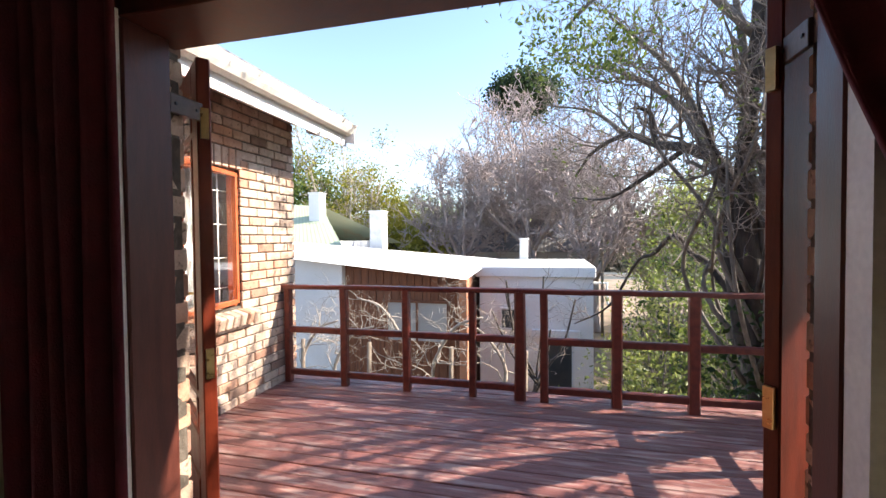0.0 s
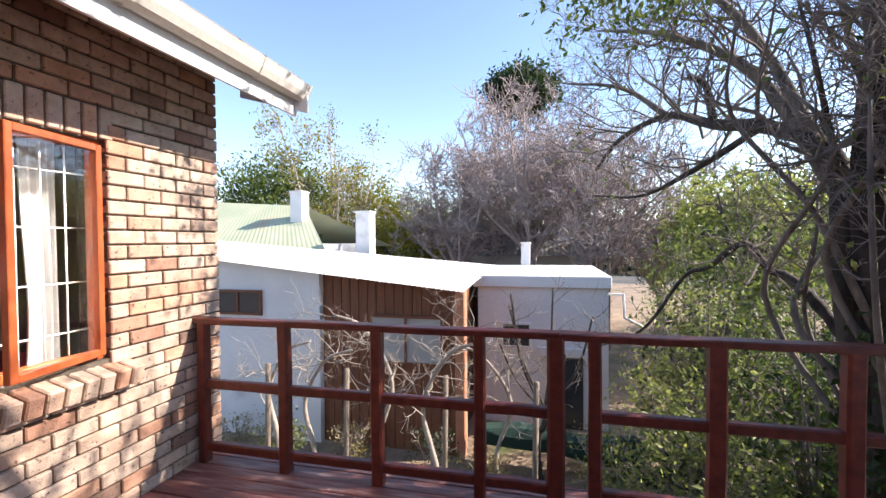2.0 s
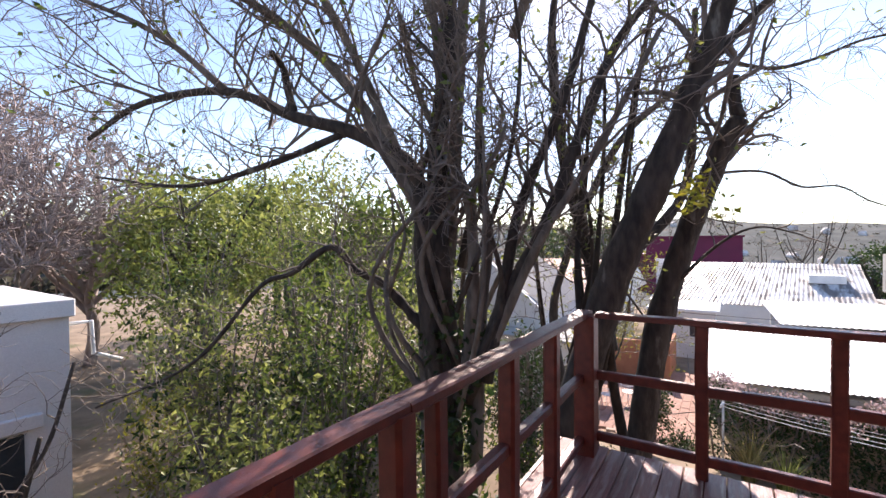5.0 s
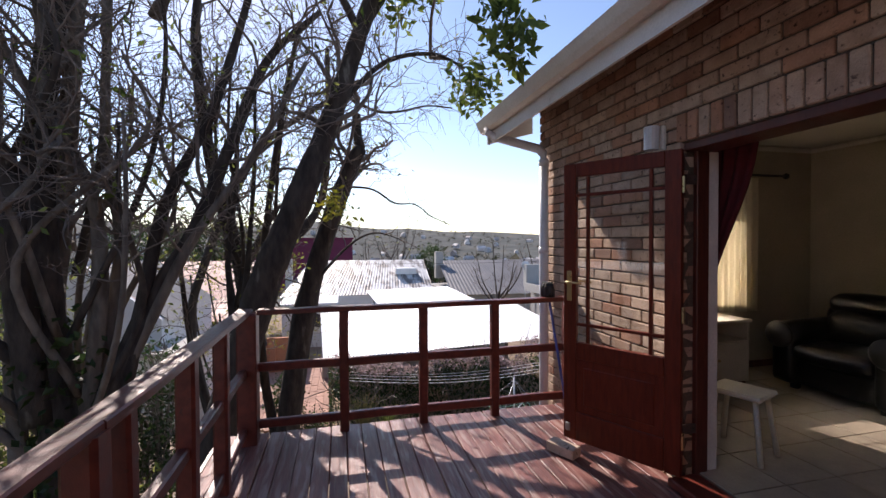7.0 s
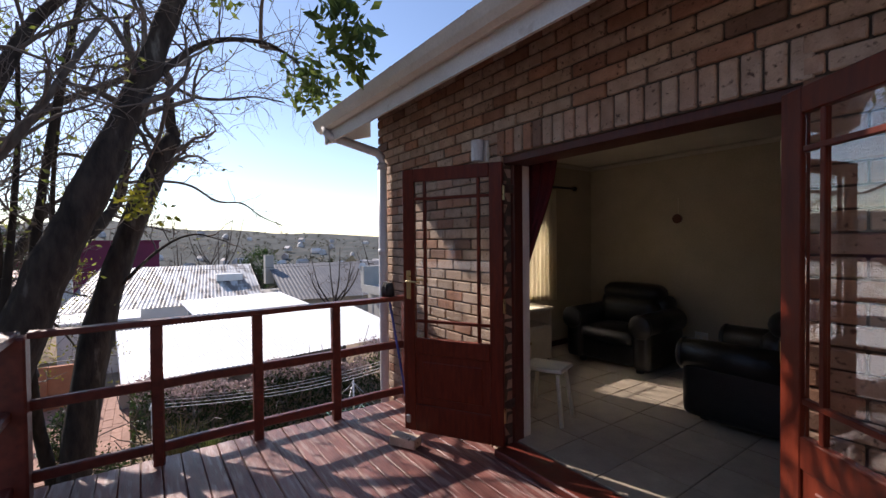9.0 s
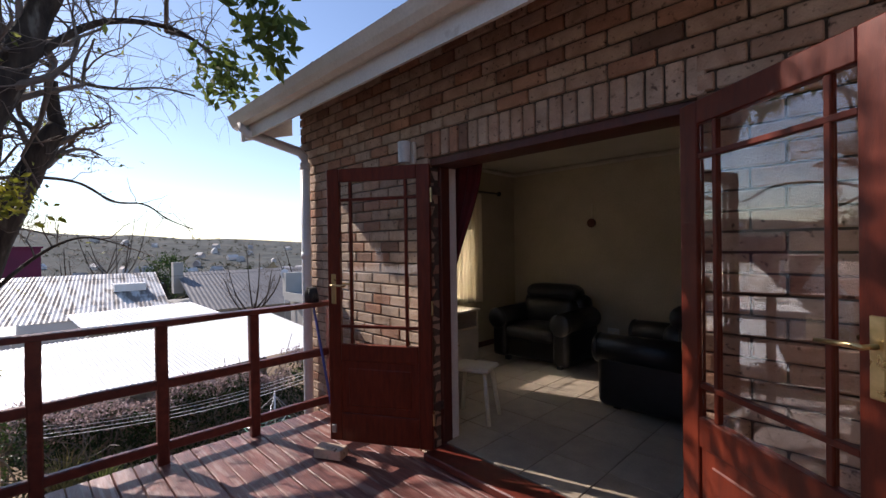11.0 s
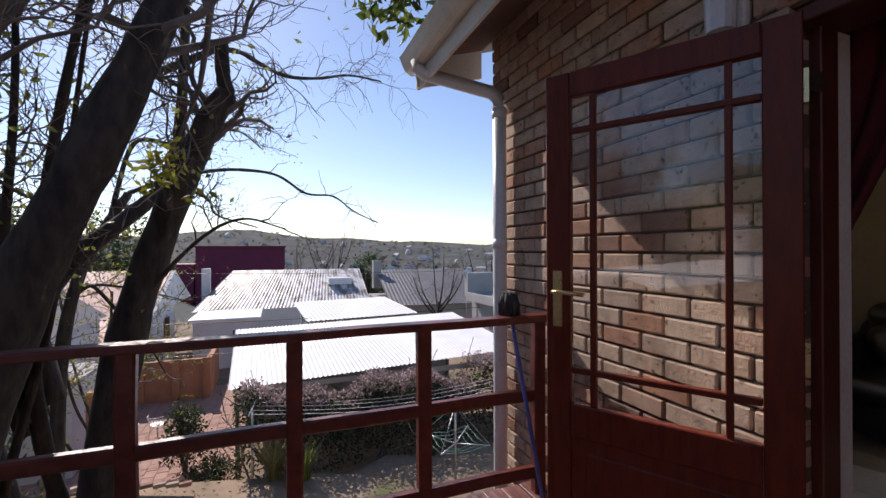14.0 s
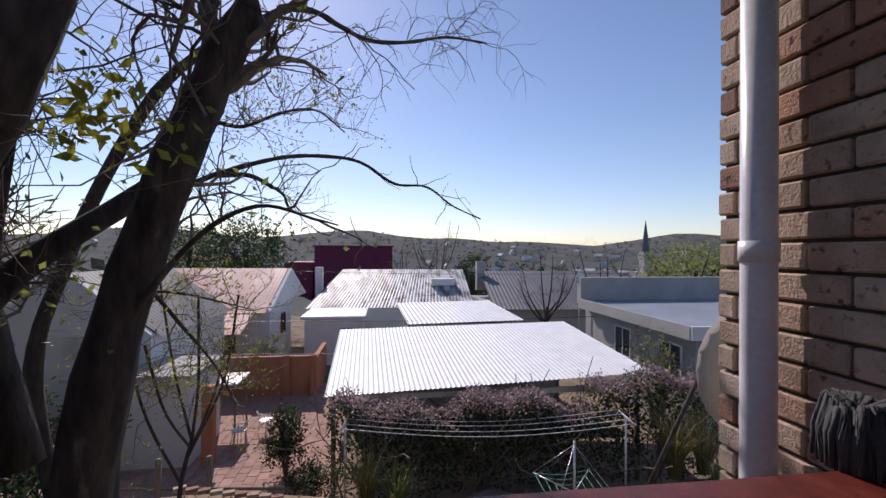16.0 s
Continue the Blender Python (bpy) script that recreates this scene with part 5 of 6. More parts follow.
def house_window(parent, m, w, h, frame_mat, bars=1, pane=None):
    """A framed window standing proud of a wall; m places its lower middle, y outwards."""
    bm = bmesh.new()
    f = 0.05
    for q in ((-w / 2, 0, -w / 2 + f, h), (w / 2 - f, 0, w / 2, h), (-w / 2 + f, 0, w / 2 - f, f), (-w / 2 + f, h - f, w / 2 - f, h)):
        boxed(bm, q[0], 0.0, q[1], q[2], 0.06, q[3], m)
    for i in range(bars):
        x = -w / 2 + w * (i + 1) / (bars + 1)
        boxed(bm, x - 0.025, 0.0, f, x + 0.025, 0.05, h - f, m)
    wd = part("window", bm, frame_mat, parent)
    part("pane", box(-w / 2 + f, 0.005, f, w / 2 - f, 0.02, h - f, 0, m), pane or M_PANE, wd)
    return wd


M_PANE = material("dark_window_glass", (0.03, 0.035, 0.04), (0.05, 0.055, 0.06), scale=2, rough=0.08, bump=0.0)
M_WALLW = material("whitewashed_wall", (0.66, 0.65, 0.63), (0.76, 0.75, 0.73), scale=1.2, rough=0.85, bump=0.15, stain=((0.48, 0.44, 0.40), 0.8, 0.62))
M_GREENR = material("faded_green_roof", (0.36, 0.40, 0.26), (0.46, 0.48, 0.32), scale=0.9, rough=0.6, bump=0.1, stain=((0.46, 0.33, 0.20), 0.7, 0.58))
M_BROWNW = material("brown_timber_cladding", (0.13, 0.045, 0.020), (0.22, 0.08, 0.036), scale=3, rough=0.7, bump=0.3, stretch=(8, 8, 0.6))
M_OLDROOF = material("weathered_roof_sheet", (0.50, 0.49, 0.47), (0.78, 0.77, 0.74), scale=1.2, rough=0.5, bump=0.1, stretch=(0.5, 1.4, 0.5), stain=((0.15, 0.13, 0.115), 1.5, 0.45))
M_DKROOF = material("dark_grey_roof", (0.10, 0.10, 0.105), (0.16, 0.155, 0.155), scale=1, rough=0.6, bump=0.1)
M_REDR = material("faded_red_roof", (0.36, 0.12, 0.10), (0.46, 0.18, 0.14), scale=0.8, rough=0.6, bump=0.1, stain=((0.55, 0.28, 0.20), 0.5, 0.56))
M_MAGENTA = material("maroon_wall", (0.15, 0.012, 0.045), (0.20, 0.02, 0.06), scale=0.5, rough=0.7, bump=0.05)
M_ORANGE = material("orange_clay_wall", (0.42, 0.17, 0.09), (0.55, 0.25, 0.14), scale=2, rough=0.9, bump=0.4)
M_GREYW = material("grey_render_wall", (0.34, 0.33, 0.31), (0.44, 0.43, 0.40), scale=1, rough=0.9, bump=0.2)
M_BLUEROOF = material("blue_grey_flat_roof", (0.20, 0.23, 0.27), (0.28, 0.31, 0.35), scale=0.8, rough=0.6, bump=0.1)
M_POLE = material("weathered_pole", (0.16, 0.12, 0.09), (0.26, 0.21, 0.16), scale=6, rough=0.9, bump=0.4, stretch=(5, 5, 1))
M_NET = material("dark_green_net", (0.010, 0.035, 0.025), (0.022, 0.06, 0.042), scale=14, rough=0.9, bump=0.8)

# the low white house across the yard
fh = thing("house", (0, 0, 0), label="low white house with brown timber bay, pale roof", category="house")
prism("wall", [(-9.0, -3.0), (-2.37, -3.0), (-2.37, 0.83), (-9.0, 1.51)], 8.6, 12.5, M_WALLW, fh)
prism("timber_wall", [(-2.36, -3.0), (0.62, -3.0), (0.62, 0.52), (-2.36, 0.83)], 8.75, 12.5, M_BROWNW, fh)
for i in range(15):
    x = -2.3 + i * 0.2
    part("board", box(x, 8.72, -2.9, x + 0.185, 8.752, 0.77 - 0.0205 * i, 0.006), M_BROWNW, fh)
part("wall", box(0.80, 10.4, -3.0, 3.74, 14.4, 0.42), M_WALLW, fh)
part("parapet", box(0.70, 10.30, 0.421, 3.80, 14.44, 0.70, 0.02), M_WALLW, fh)
sheet("roof", (-9.2, 12.6, 1.62), (1.0, 12.6, 0.80), (0.85, 8.35, 0.53), (-9.2, 8.35, 1.58), M_ROOFW, fh, 0.1, 0.008, "white painted corrugated roof")
house_window(fh, Matrix.Translation((-4.4, 8.6, -0.12)) @ Matrix.Rotation(math.pi, 4, "Z"), 1.25, 0.56, M_BROWNW, 1)
house_window(fh, Matrix.Translation((-0.45, 8.72, -1.05)) @ Matrix.Rotation(math.pi, 4, "Z"), 1.6, 1.02, M_BROWNW, 1, M_GREYW)
house_window(fh, Matrix.Translation((1.7, 10.4, -1.0)) @ Matrix.Rotation(math.pi, 4, "Z"), 0.7, 0.6, M_WALLW, 0)
# no opening here: a dark panel paints the shade inside the doorway
dr = part("door", box(2.62, 10.36, -2.9, 3.2, 10.41, -1.2, 0.01), M_PANE, fh, "dark panel standing for a shaded open doorway")
part("door_post", box(2.40, 10.33, -2.9, 2.60, 10.40, -1.0, 0.01), M_WALLW, fh)
part("lintel", box(2.2, 10.30, -1.15, 3.4, 10.40, -0.95, 0.01), M_WALLW, fh)
part("corner_post", box(0.60, 8.66, -3.0, 0.80, 8.95, 0.50, 0.02), M_ORANGE, fh, "peeling orange corner post")
rod("vent_pipe", [(3.74, 10.6, 0.28), (4.08, 10.6, 0.27), (4.10, 10.6, -0.25), (4.5, 10.6, -0.45)], 0.035, M_IRONW, fh)
gh = thing("house", label="older house with faded green roof, white chimneys", category="house")
part("wall", box(-14, 13.2, -3.0, -5.6, 19, 1.4), M_WALLW, gh)
sheet("roof", (-13.5, 16.0, 3.35), (-7.2, 16.0, 2.95), (-4.6, 12.9, 1.25), (-14.3, 12.9, 1.3), M_GREENR, gh, 0.12, 0.006, "faded green corrugated roof")
sheet("roof", (-13.5, 16.0, 3.35), (-7.2, 16.0, 2.95), (-4.6, 19.2, 1.25), (-14.3, 19.2, 1.3), M_GREENR, gh, 0.12, 0.006)
for x, y, z0, z1, w in ((-6.75, 14.9, 1.6, 3.35, 0.5), (-3.35, 13.3, 0.4, 2.42, 0.48), (1.73, 14.5, 0.6, 1.38, 0.28)):
    ch = thing("chimney", (x, y, z0), label="square white painted chimney with a cap", category="chimney", group="white chimneys")
    part("shaft", box(-w / 2, -w / 2, 0, w / 2, w / 2, z1 - z0, 0.01), M_WALLW, ch)
    part("cap", box(-w / 2 - 0.03, -w / 2 - 0.03, z1 - z0, w / 2 + 0.03, w / 2 + 0.03, z1 - z0 + 0.06, 0.01), M_WALLW, ch)
    part("flashing", box(-w / 2 - 0.02, -w / 2 - 0.02, -1.0, w / 2 + 0.02, w / 2 + 0.02, 0.0), M_DKROOF, ch)
back = thing("house", label="long grey-brown house roof among bare trees", category="house")
part("wall", box(-3, 22, -3, 5, 28, 0.8), M_GREYW, back)
sheet("roof", (-3.2, 25, 2.5), (5.2, 25, 2.5), (5.2, 21.6, 0.7), (-3.2, 21.6, 0.7), M_DKROOF, back, 0.2)

# vine arbour before the timber wall
arb = thing("vine_arbour", (0.0, 6.6, height(0, 6.6)), label="bare gnarled vine trained on weathered poles", category="vine")
rng = random.Random(31)
o, tp = [], []
for i, (x, y, s) in enumerate(((-1.6, 0.2, 1), (-0.3, 0.5, -1), (0.6, 0.0, 1), (1.7, 0.9, -1), (-2.6, 0.6, 1))):
    hgt = rng.uniform(2.6, 3.3)
    limb(o, tp, [(x, y, 0), (x + 0.15 * s, y, hgt * 0.35), (x - 0.1 * s, y + 0.1, hgt * 0.7), (x + 0.35 * s, y, hgt), (x + 0.9 * s, y - 0.1, hgt + 0.25)], 0.055, 0.02, rng, 13, 0.95, level=3, start=0.4, sides=6, kids=3, lumpy=0.15)
mesh_of("vine", o, M_VINE, arb)
for x in (-2.4, -0.9, 0.8, 2.2):
    rod("pole", [(x, 0.2, -0.1), (x + 0.05, 0.2, 2.5)], 0.045, M_POLE, arb)
bare_tree((2.3, 8.2), 3.9, 1.1, 41, M_TWIG, "small bare grey shrub tree before the house", 0.06, 6, 6, 2)
net = thing("garden_net", (2.6, 8.6, height(2.6, 8.6)), label="rolled dark green netting over a fence", category="netting")
bm = bmesh.new()
boxed(bm, -1.5, -0.2, 0.35, 1.5, 0.2, 0.75, None, 0.1)
bmesh.ops.subdivide_edges(bm, edges=bm.edges[:], cuts=3, use_grid_fill=True)
for v in bm.verts:
    v.co += Vector((0, noise.noise(v.co * 2.1) * 0.12, noise.noise(v.co * 1.7 + Vector((5, 0, 0))) * 0.2 - 0.07 * math.sin(v.co.x)))
part("roll", bm, M_NET, net)
for x in (-1.4, 0.0, 1.4):
    rod("post", [(x, 0, 0), (x, 0, 0.8)], 0.04, M_POLE, net)
tp_ = thing("tall_pole", (4.75, 18, height(4.75, 18)), label="tall dark pole beyond the white house", category="pole")
rod("shaft", [(0, 0, 0), (0, 0, 4.2)], 0.06, M_POLE, tp_)

for i, (x, y, rx, rz, n, m) in enumerate(((-5.4, 7.6, 0.8, 0.55, 700, M_LEAFO), (-3.9, 7.9, 0.7, 0.45, 500, M_STRAW), (-2.7, 7.7, 0.7, 0.6, 600, M_LEAFO), (-1.4, 8.0, 0.6, 0.45, 500, M_STRAW), (0.3, 7.9, 0.6, 0.5, 500, M_LEAFD), (1.4, 7.4, 0.7, 0.5, 600, M_STRAW), (3.4, 7.6, 0.8, 0.75, 900, M_LEAFO), (4.6, 9.6, 0.9, 1.0, 1200, M_LEAFY))):
    shrub("shrub", (x, y), (rx, rx * 0.7, rz), n, 0.07, m, "straggly half-dry garden shrub before the house", 240 + i, 9, M_VINE, group="garden shrubs")
# big bare trees, pine and greenery behind the white house
TWIG["least"] = 0.011
for i, (x, y, h, s) in enumerate(((1.7, 19.5, 10.6, 3.6), (-1.6, 20, 8.2, 3.0), (4.6, 19, 8.8, 3.2), (0.2, 24, 9.8, 3.6), (3.4, 25, 12.0, 3.6), (7.2, 21, 8.2, 3.2))):
    bare_tree((x, y), h, s, 51 + i, M_TWIGP, "large bare tree with dense pinkish-grey twigs", 0.22, 10, 16, 3)


def leafy_tree(at, h, rad, n, size, mat, label, seed):
    at = Vector((at[0], at[1], height(at[0], at[1])))
    t = thing("tree", at, label=label, category="tree", group="trees beyond the yard")
    r = random.Random(seed)
    out, tp = [], []
    st = [tube(smooth([(0, 0, 0), (0.1, 0, h * 0.3), (0, 0.1, h * 0.6)]), [0.2] * 11, 7)]
    for i in range(6):
        a = r.uniform(0, 6.28)
        e = Vector((math.cos(a) * rad[0] * 0.8, math.sin(a) * rad[1] * 0.8, h * r.uniform(0.6, 0.95)))
        limb(out, tp, [Vector((0, 0, h * 0.3)), e * 0.5 + Vector((0, 0, h * 0.2)), e], 0.09, 0.02, r, 5, h * 0.12, level=2, sides=5)
    mesh_of("trunk", st + out, M_BARK, t)
    leaf_mesh("crown", clumps((0, 0, h - rad[2]), rad, n, 16, max(rad) * 0.11, seed), size, mat, t, seed=seed)


leafy_tree((0.6, 33), 17, (2.9, 2.9, 1.7), 9000, 0.34, M_LEAFD, "tall dark pine with a flat crown", 71)
for i, (x, y, h, rx, rz, m) in enumerate(((-10.5, 19.5, 8.6, 2.6, 2.6, M_LEAF), (-13, 22, 9.4, 3.4, 3.0, M_LEAF), (-8.0, 24, 8.2, 3.0, 2.6, M_LEAFY), (-7, 30, 8.0, 3.6, 2.8, M_LEAFO), (-2.5, 28, 7.0, 3.2, 2.6, M_LEAFO), (-5.0, 22, 5.6, 2.4, 1.9, M_LEAFY), (8.5, 16, 6.6, 2.6, 2.6, M_LEAFO), (10.5, 19, 7.6, 3.2, 3.0, M_LEAF), (14, 17, 8.4, 3.4, 3.3, M_LEAFO), (12, 11, 6.0, 2.4, 2.3, M_LEAF), (-17, 18, 9, 3.5, 3.4, M_LEAF), (17, 24, 8.5, 3.6, 3.2, M_LEAFO))):
    leafy_tree((x, y), h, (rx, rx, rz), 6000, 0.22, m, "leafy green tree beyond the roofs" if m is not M_LEAFY else "pale yellow-green tree in new leaf", 80 + i)
TWIG["least"] = 0.008
bare_tree((-8, 20), 10.4, 2.8, 95, M_VINE, "pale bare tree in first yellow-green leaf", 0.2, 7, 8, 3, (4500, 0.17, 0.2, M_LEAFY))

# ---- the yard and roofs below the deck's end ----
car = thing("carport", label="open carport with a white corrugated roof", category="carport")
sheet("roof", (22.0, 3.0, -1.85), (21.0, -6.2, -1.50), (14.5, -5.9, -1.78), (14.6, 2.6, -2.14), M_ROOFW, car, 0.14, 0.013, "white painted corrugated roof")
for x, y in ((14.8, 2.4), (14.8, -1.5), (14.7, -5.6), (21.6, 2.8), (20.9, -5.9)):
    part("post", box(x - 0.05, y - 0.05, -4.75, x + 0.05, y + 0.05, -2.15 if x < 16 else -1.9), M_POLE, car)
part("beam", box(14.72, -5.8, -2.3, 14.80, 2.5, -2.16), M_CREAMW, car)
part("rear_wall", box(20.9, -6.0, -4.75, 21.1, 2.9, -1.95), M_GREYW, car)

old = thing("house", label="old house with mottled rusty corrugated roof", category="house")
part("wall", box(31.0, -4.2, -5.2, 38, 5.8, -2.15), M_WALLW, old)
sheet("roof", (36.5, 4.3, 0.0), (36.0, -4.6, 0.0), (30.6, -4.4, -2.1), (31.2, 6.1, -2.2), M_OLDROOF, old, 0.18, 0.013, "mottled weathered corrugated roof")
sheet("roof", (36.5, 4.3, 0.0), (36.0, -4.6, 0.0), (41, -4.4, -2.1), (41, 6.1, -2.2), M_OLDROOF, old, 0.18, 0.013)
sheet("roof", (36.5, 4.3, 0.0), (36.5, 4.28, 0.0), (31.2, 6.1, -2.2), (41, 6.1, -2.2), M_OLDROOF, old, 0.18, 0.013)
part("skylight_curb", box(33.4, -3.6, -1.0, 34.6, -2.0, -0.55), M_ROOFW, old)
part("chimney", box(35.2, 5.6, -2.5, 35.7, 6.1, 0.2), M_WALLW, old)
lt = thing("outbuilding", label="low lean-to with pale corrugated roof", category="outbuilding")
sheet("roof", (27.5, 0.6, -1.45), (27.0, -4.4, -1.30), (22.2, -4.9, -1.62), (22.4, 0.2, -1.75), M_ROOFW, lt, 0.2, 0.015)
part("wall", box(22.6, -4.6, -4.8, 27.0, 0.2, -1.8), M_GREYW, lt)
ob_ = thing("outbuilding", label="flat-roofed white outhouse beside the path", category="outbuilding")
part("wall", box(27.4, 2.4, -5.0, 30.5, 5.4, -2.25), M_WALLW, ob_)
part("roof", box(27.2, 2.2, -2.25, 30.6, 5.6, -2.10, 0.02), M_ROOFW, ob_)
house_window(ob_, Matrix.Translation((27.4, 3.2, -3.6)) @ Matrix.Rotation(radians(90), 4, "Z"), 0.8, 0.9, M_WALLW)
dk = thing("house", label="house with dark grey roof and chimney", category="house")
part("wall", box(33.5, -18, -6, 42, -6.4, -2.6), M_GREYW, dk)
sheet("roof", (42.0, -7.2, -0.4), (41.0, -19.5, -0.35), (32.6, -18.6, -2.75), (33.0, -6.3, -2.65), M_DKROOF, dk, 0.3, 0.02)
part("chimney", box(40.5, -7.4, -2.0, 41.2, -6.7, 0.5), M_GREYW, dk)
gr = thing("house", label="grey flat-roofed building with raised parapet", category="house")
prism("wall", [(16.4, -5.0), (24.0, -5.0), (24.0, -1.14), (16.4, -1.14)], -20.0, -8.65, M_GREYW, gr)
part("roof_deck", box(16.0, -19.9, -1.13, 23.6, -8.25, -0.95, 0.02), M_BLUEROOF, gr, "blue-grey flat roof")
part("fascia", box(15.9, -20.0, -1.30, 16.0, -8.15, -0.87), M_WALLW, gr)
part("parapet", box(23.7, -20.0, -1.12, 24.1, -8.25, 0.15), M_GREYW, gr)
part("gutter_edge", box(16.0, -8.23, -1.30, 23.7, -8.13, -0.87), M_GREYW, gr)
for x in (17.6, 20.6):
    house_window(gr, Matrix.Translation((x, -8.65, -2.9)), 1.2, 1.2, M_WALLW)
mg = thing("building", label="far maroon painted block above the roofs", category="building")
part("wall", box(69, 0.2, -12, 76, 11.6, 1.9), M_MAGENTA, mg)
part("roof", box(68.8, 0.0, 1.9, 76.2, 11.8, 2.1), M_MAGENTA, mg)
part("annex", box(69.5, 11.9, -12, 75, 16, -0.4), M_MAGENTA, mg)
pk = thing("house", label="white gabled house with faded red roof", category="house")
part("wall", box(26.5, 6.9, -5.2, 31.2, 14.5, -1.6), M_WALLW, pk)
prism("gable", [(26.4, -1.65), (36.0, -1.65), (31.2, 0.28)], 6.85, 7.05, M_WALLW, pk)
sheet("roof", (31.2, 14.6, 0.3), (31.2, 7.06, 0.3), (26.2, 7.06, -1.72), (26.2, 14.6, -1.72), M_REDR, pk, 0.2, 0.015, "faded red corrugated roof")
sheet("roof", (31.2, 14.6, 0.3), (31.2, 7.06, 0.3), (36.2, 7.06, -1.72), (36.2, 14.6, -1.72), M_REDR, pk, 0.2, 0.015)
sheet("porch_roof", (26.2, 12.0, -1.75), (26.2, 7.6, -1.75), (24.2, 7.6, -2.4), (24.2, 12.0, -2.4), M_REDR, pk, 0.2, 0.015, "orange porch roof")
house_window(pk, Matrix.Translation((26.5, 9.0, -3.8)) @ Matrix.Rotation(radians(90), 4, "Z"), 0.9, 1.3, M_BROWNW)
house_window(pk, Matrix.Translation((29.0, 6.85, -3.2)) @ Matrix.Rotation(math.pi, 4, "Z"), 0.8, 1.1, M_BROWNW)
wg = thing("house", label="tall white gabled house end with lower annex", category="house")
part("wall", box(18.0, 8.2, -5.4, 24.0, 13.5, -1.2), M_WALLW, wg)
bm = bmesh.new()
v1 = [bm.verts.new(p) for p in ((18.0, 8.2, -1.2), (18.0, 13.5, -1.2), (18.0, 10.6, 0.75))]
v2 = [bm.verts.new((p.co.x + 0.25, p.co.y, p.co.z)) for p in v1]
bm.faces.new(v1), bm.faces.new(v2[::-1])
for k in range(3):
    bm.faces.new((v1[k], v2[k], v2[(k + 1) % 3], v1[(k + 1) % 3]))
part("gable", bm, M_WALLW, wg)
sheet("roof", (18.26, 10.6, 0.70), (24.2, 10.6, 0.70), (24.2, 8.0, -1.3), (18.26, 8.0, -1.3), M_DKROOF, wg, 0.2)
sheet("roof", (18.26, 10.6, 0.70), (24.2, 10.6, 0.70), (24.2, 13.7, -1.3), (18.26, 13.7, -1.3), M_DKROOF, wg, 0.2)
part("annex", box(16.6, 6.5, -5.0, 18.8, 9.6, -2.15), M_WALLW, wg)
part("annex_roof", box(16.5, 6.4, -2.15, 18.9, 9.7, -2.05), M_GREYW, wg)
house_window(wg, Matrix.Translation((16.6, 8.6, -4.0)) @ Matrix.Rotation(radians(90), 4, "Z"), 0.7, 1.2, M_WALLW)

yard_wall = thing("garden_wall", label="orange clay garden wall with low piers", category="wall")
part("wall", box(22.4, 4.1, -4.9, 22.6, 8.3, -3.0, 0.01), M_ORANGE, yard_wall)
for y in (4.1, 5.2, 6.4):
    part("pier", box(22.3, y - 0.14, -4.9, 22.39, y + 0.14, -2.95, 0.01), M_ORANGE, yard_wall)
part("return_wall", box(22.6, 4.0, -4.9, 25.5, 4.2, -3.1, 0.01), M_ORANGE, yard_wall)
part("pillar", box(16.6, 5.9, -4.9, 16.9, 6.2, -2.4, 0.01), M_ORANGE, yard_wall, "orange brick pillar")

patio = thing("pavement", label="pinkish brick paved yard", category="paving", kind="structure")
part("bedding", box(13.6, 2.4, -5.0, 24, 9.2, -4.62), M_SOIL, patio)
pm = bpy.data.meshes.new("paver")
bm = box(-0.19, -0.14, -0.02, 0.19, 0.14, 0.03, 0.006)
bm.to_mesh(pm)
bm.free()
pm.materials.append(M_PAVER)
rng = random.Random(77)
V, F = [], []
cnt = 0
for i in range(26):
    for j in range(23):
        x, y = 13.9 + i * 0.39 + 0.195 * (j % 2), 2.6 + j * 0.287
        m = pose(x, y, -4.615 + rng.uniform(-0.006, 0.006), rng.uniform(-1, 1), rng.uniform(-1, 1), rng.uniform(-1, 1))
        if cnt < 300:
            ob = new("paver", pm)
            ob.parent = patio
            ob.matrix_basis = m
            cnt += 1
        else:
            o = len(V)
            V.extend(tuple(m @ v.co) for v in pm.vertices)
            F.extend(tuple(k + o for k in p.vertices) for p in pm.polygons)
me = bpy.data.meshes.new("paving")
me.from_pydata(V, [], F)
me.materials.append(M_PAVER)
ob = new("paving", me)
ob.parent = patio
tagged(ob, "further pinkish brick pavers", kind="stuff")

def garden_chair(at, rz):
    c = thing("garden_chair", at, rz, "white wire garden chair on brick paving", "chair", "wire garden chairs")
    bm = bmesh.new()
    bmesh.ops.create_cone(bm, cap_ends=True, segments=18, radius1=0.22, radius2=0.22, depth=0.02, matrix=Matrix.Translation((0, 0, 0.44)))
    part("seat", bm, M_IRONW, c)
    for k in range(4):
        a = math.pi / 4 + k * math.pi / 2
        rod("leg", [(0.18 * math.cos(a), 0.18 * math.sin(a), 0.44), (0.24 * math.cos(a), 0.24 * math.sin(a), 0)], 0.012, M_IRONW, c, sides=6)
    for k in range(9):
        a = math.pi * (0.1 + 0.8 * k / 8)
        rod("back_wire", [(0.22 * math.cos(a), 0.22 * math.sin(a), 0.44), (0.27 * math.cos(a), 0.27 * math.sin(a), 0.72)], 0.007, M_IRONW, c, sides=5)
    rod("back_rim", [(0.27 * math.cos(math.pi * (0.05 + 0.9 * k / 12)), 0.27 * math.sin(math.pi * (0.05 + 0.9 * k / 12)), 0.72) for k in range(13)], 0.012, M_IRONW, c, sides=6)
    return c
gc = garden_chair((17.9, 5.6, -4.585), 140)
copy_thing(gc, pose(18.6, 5.0, -4.585, 0, 0, 60))
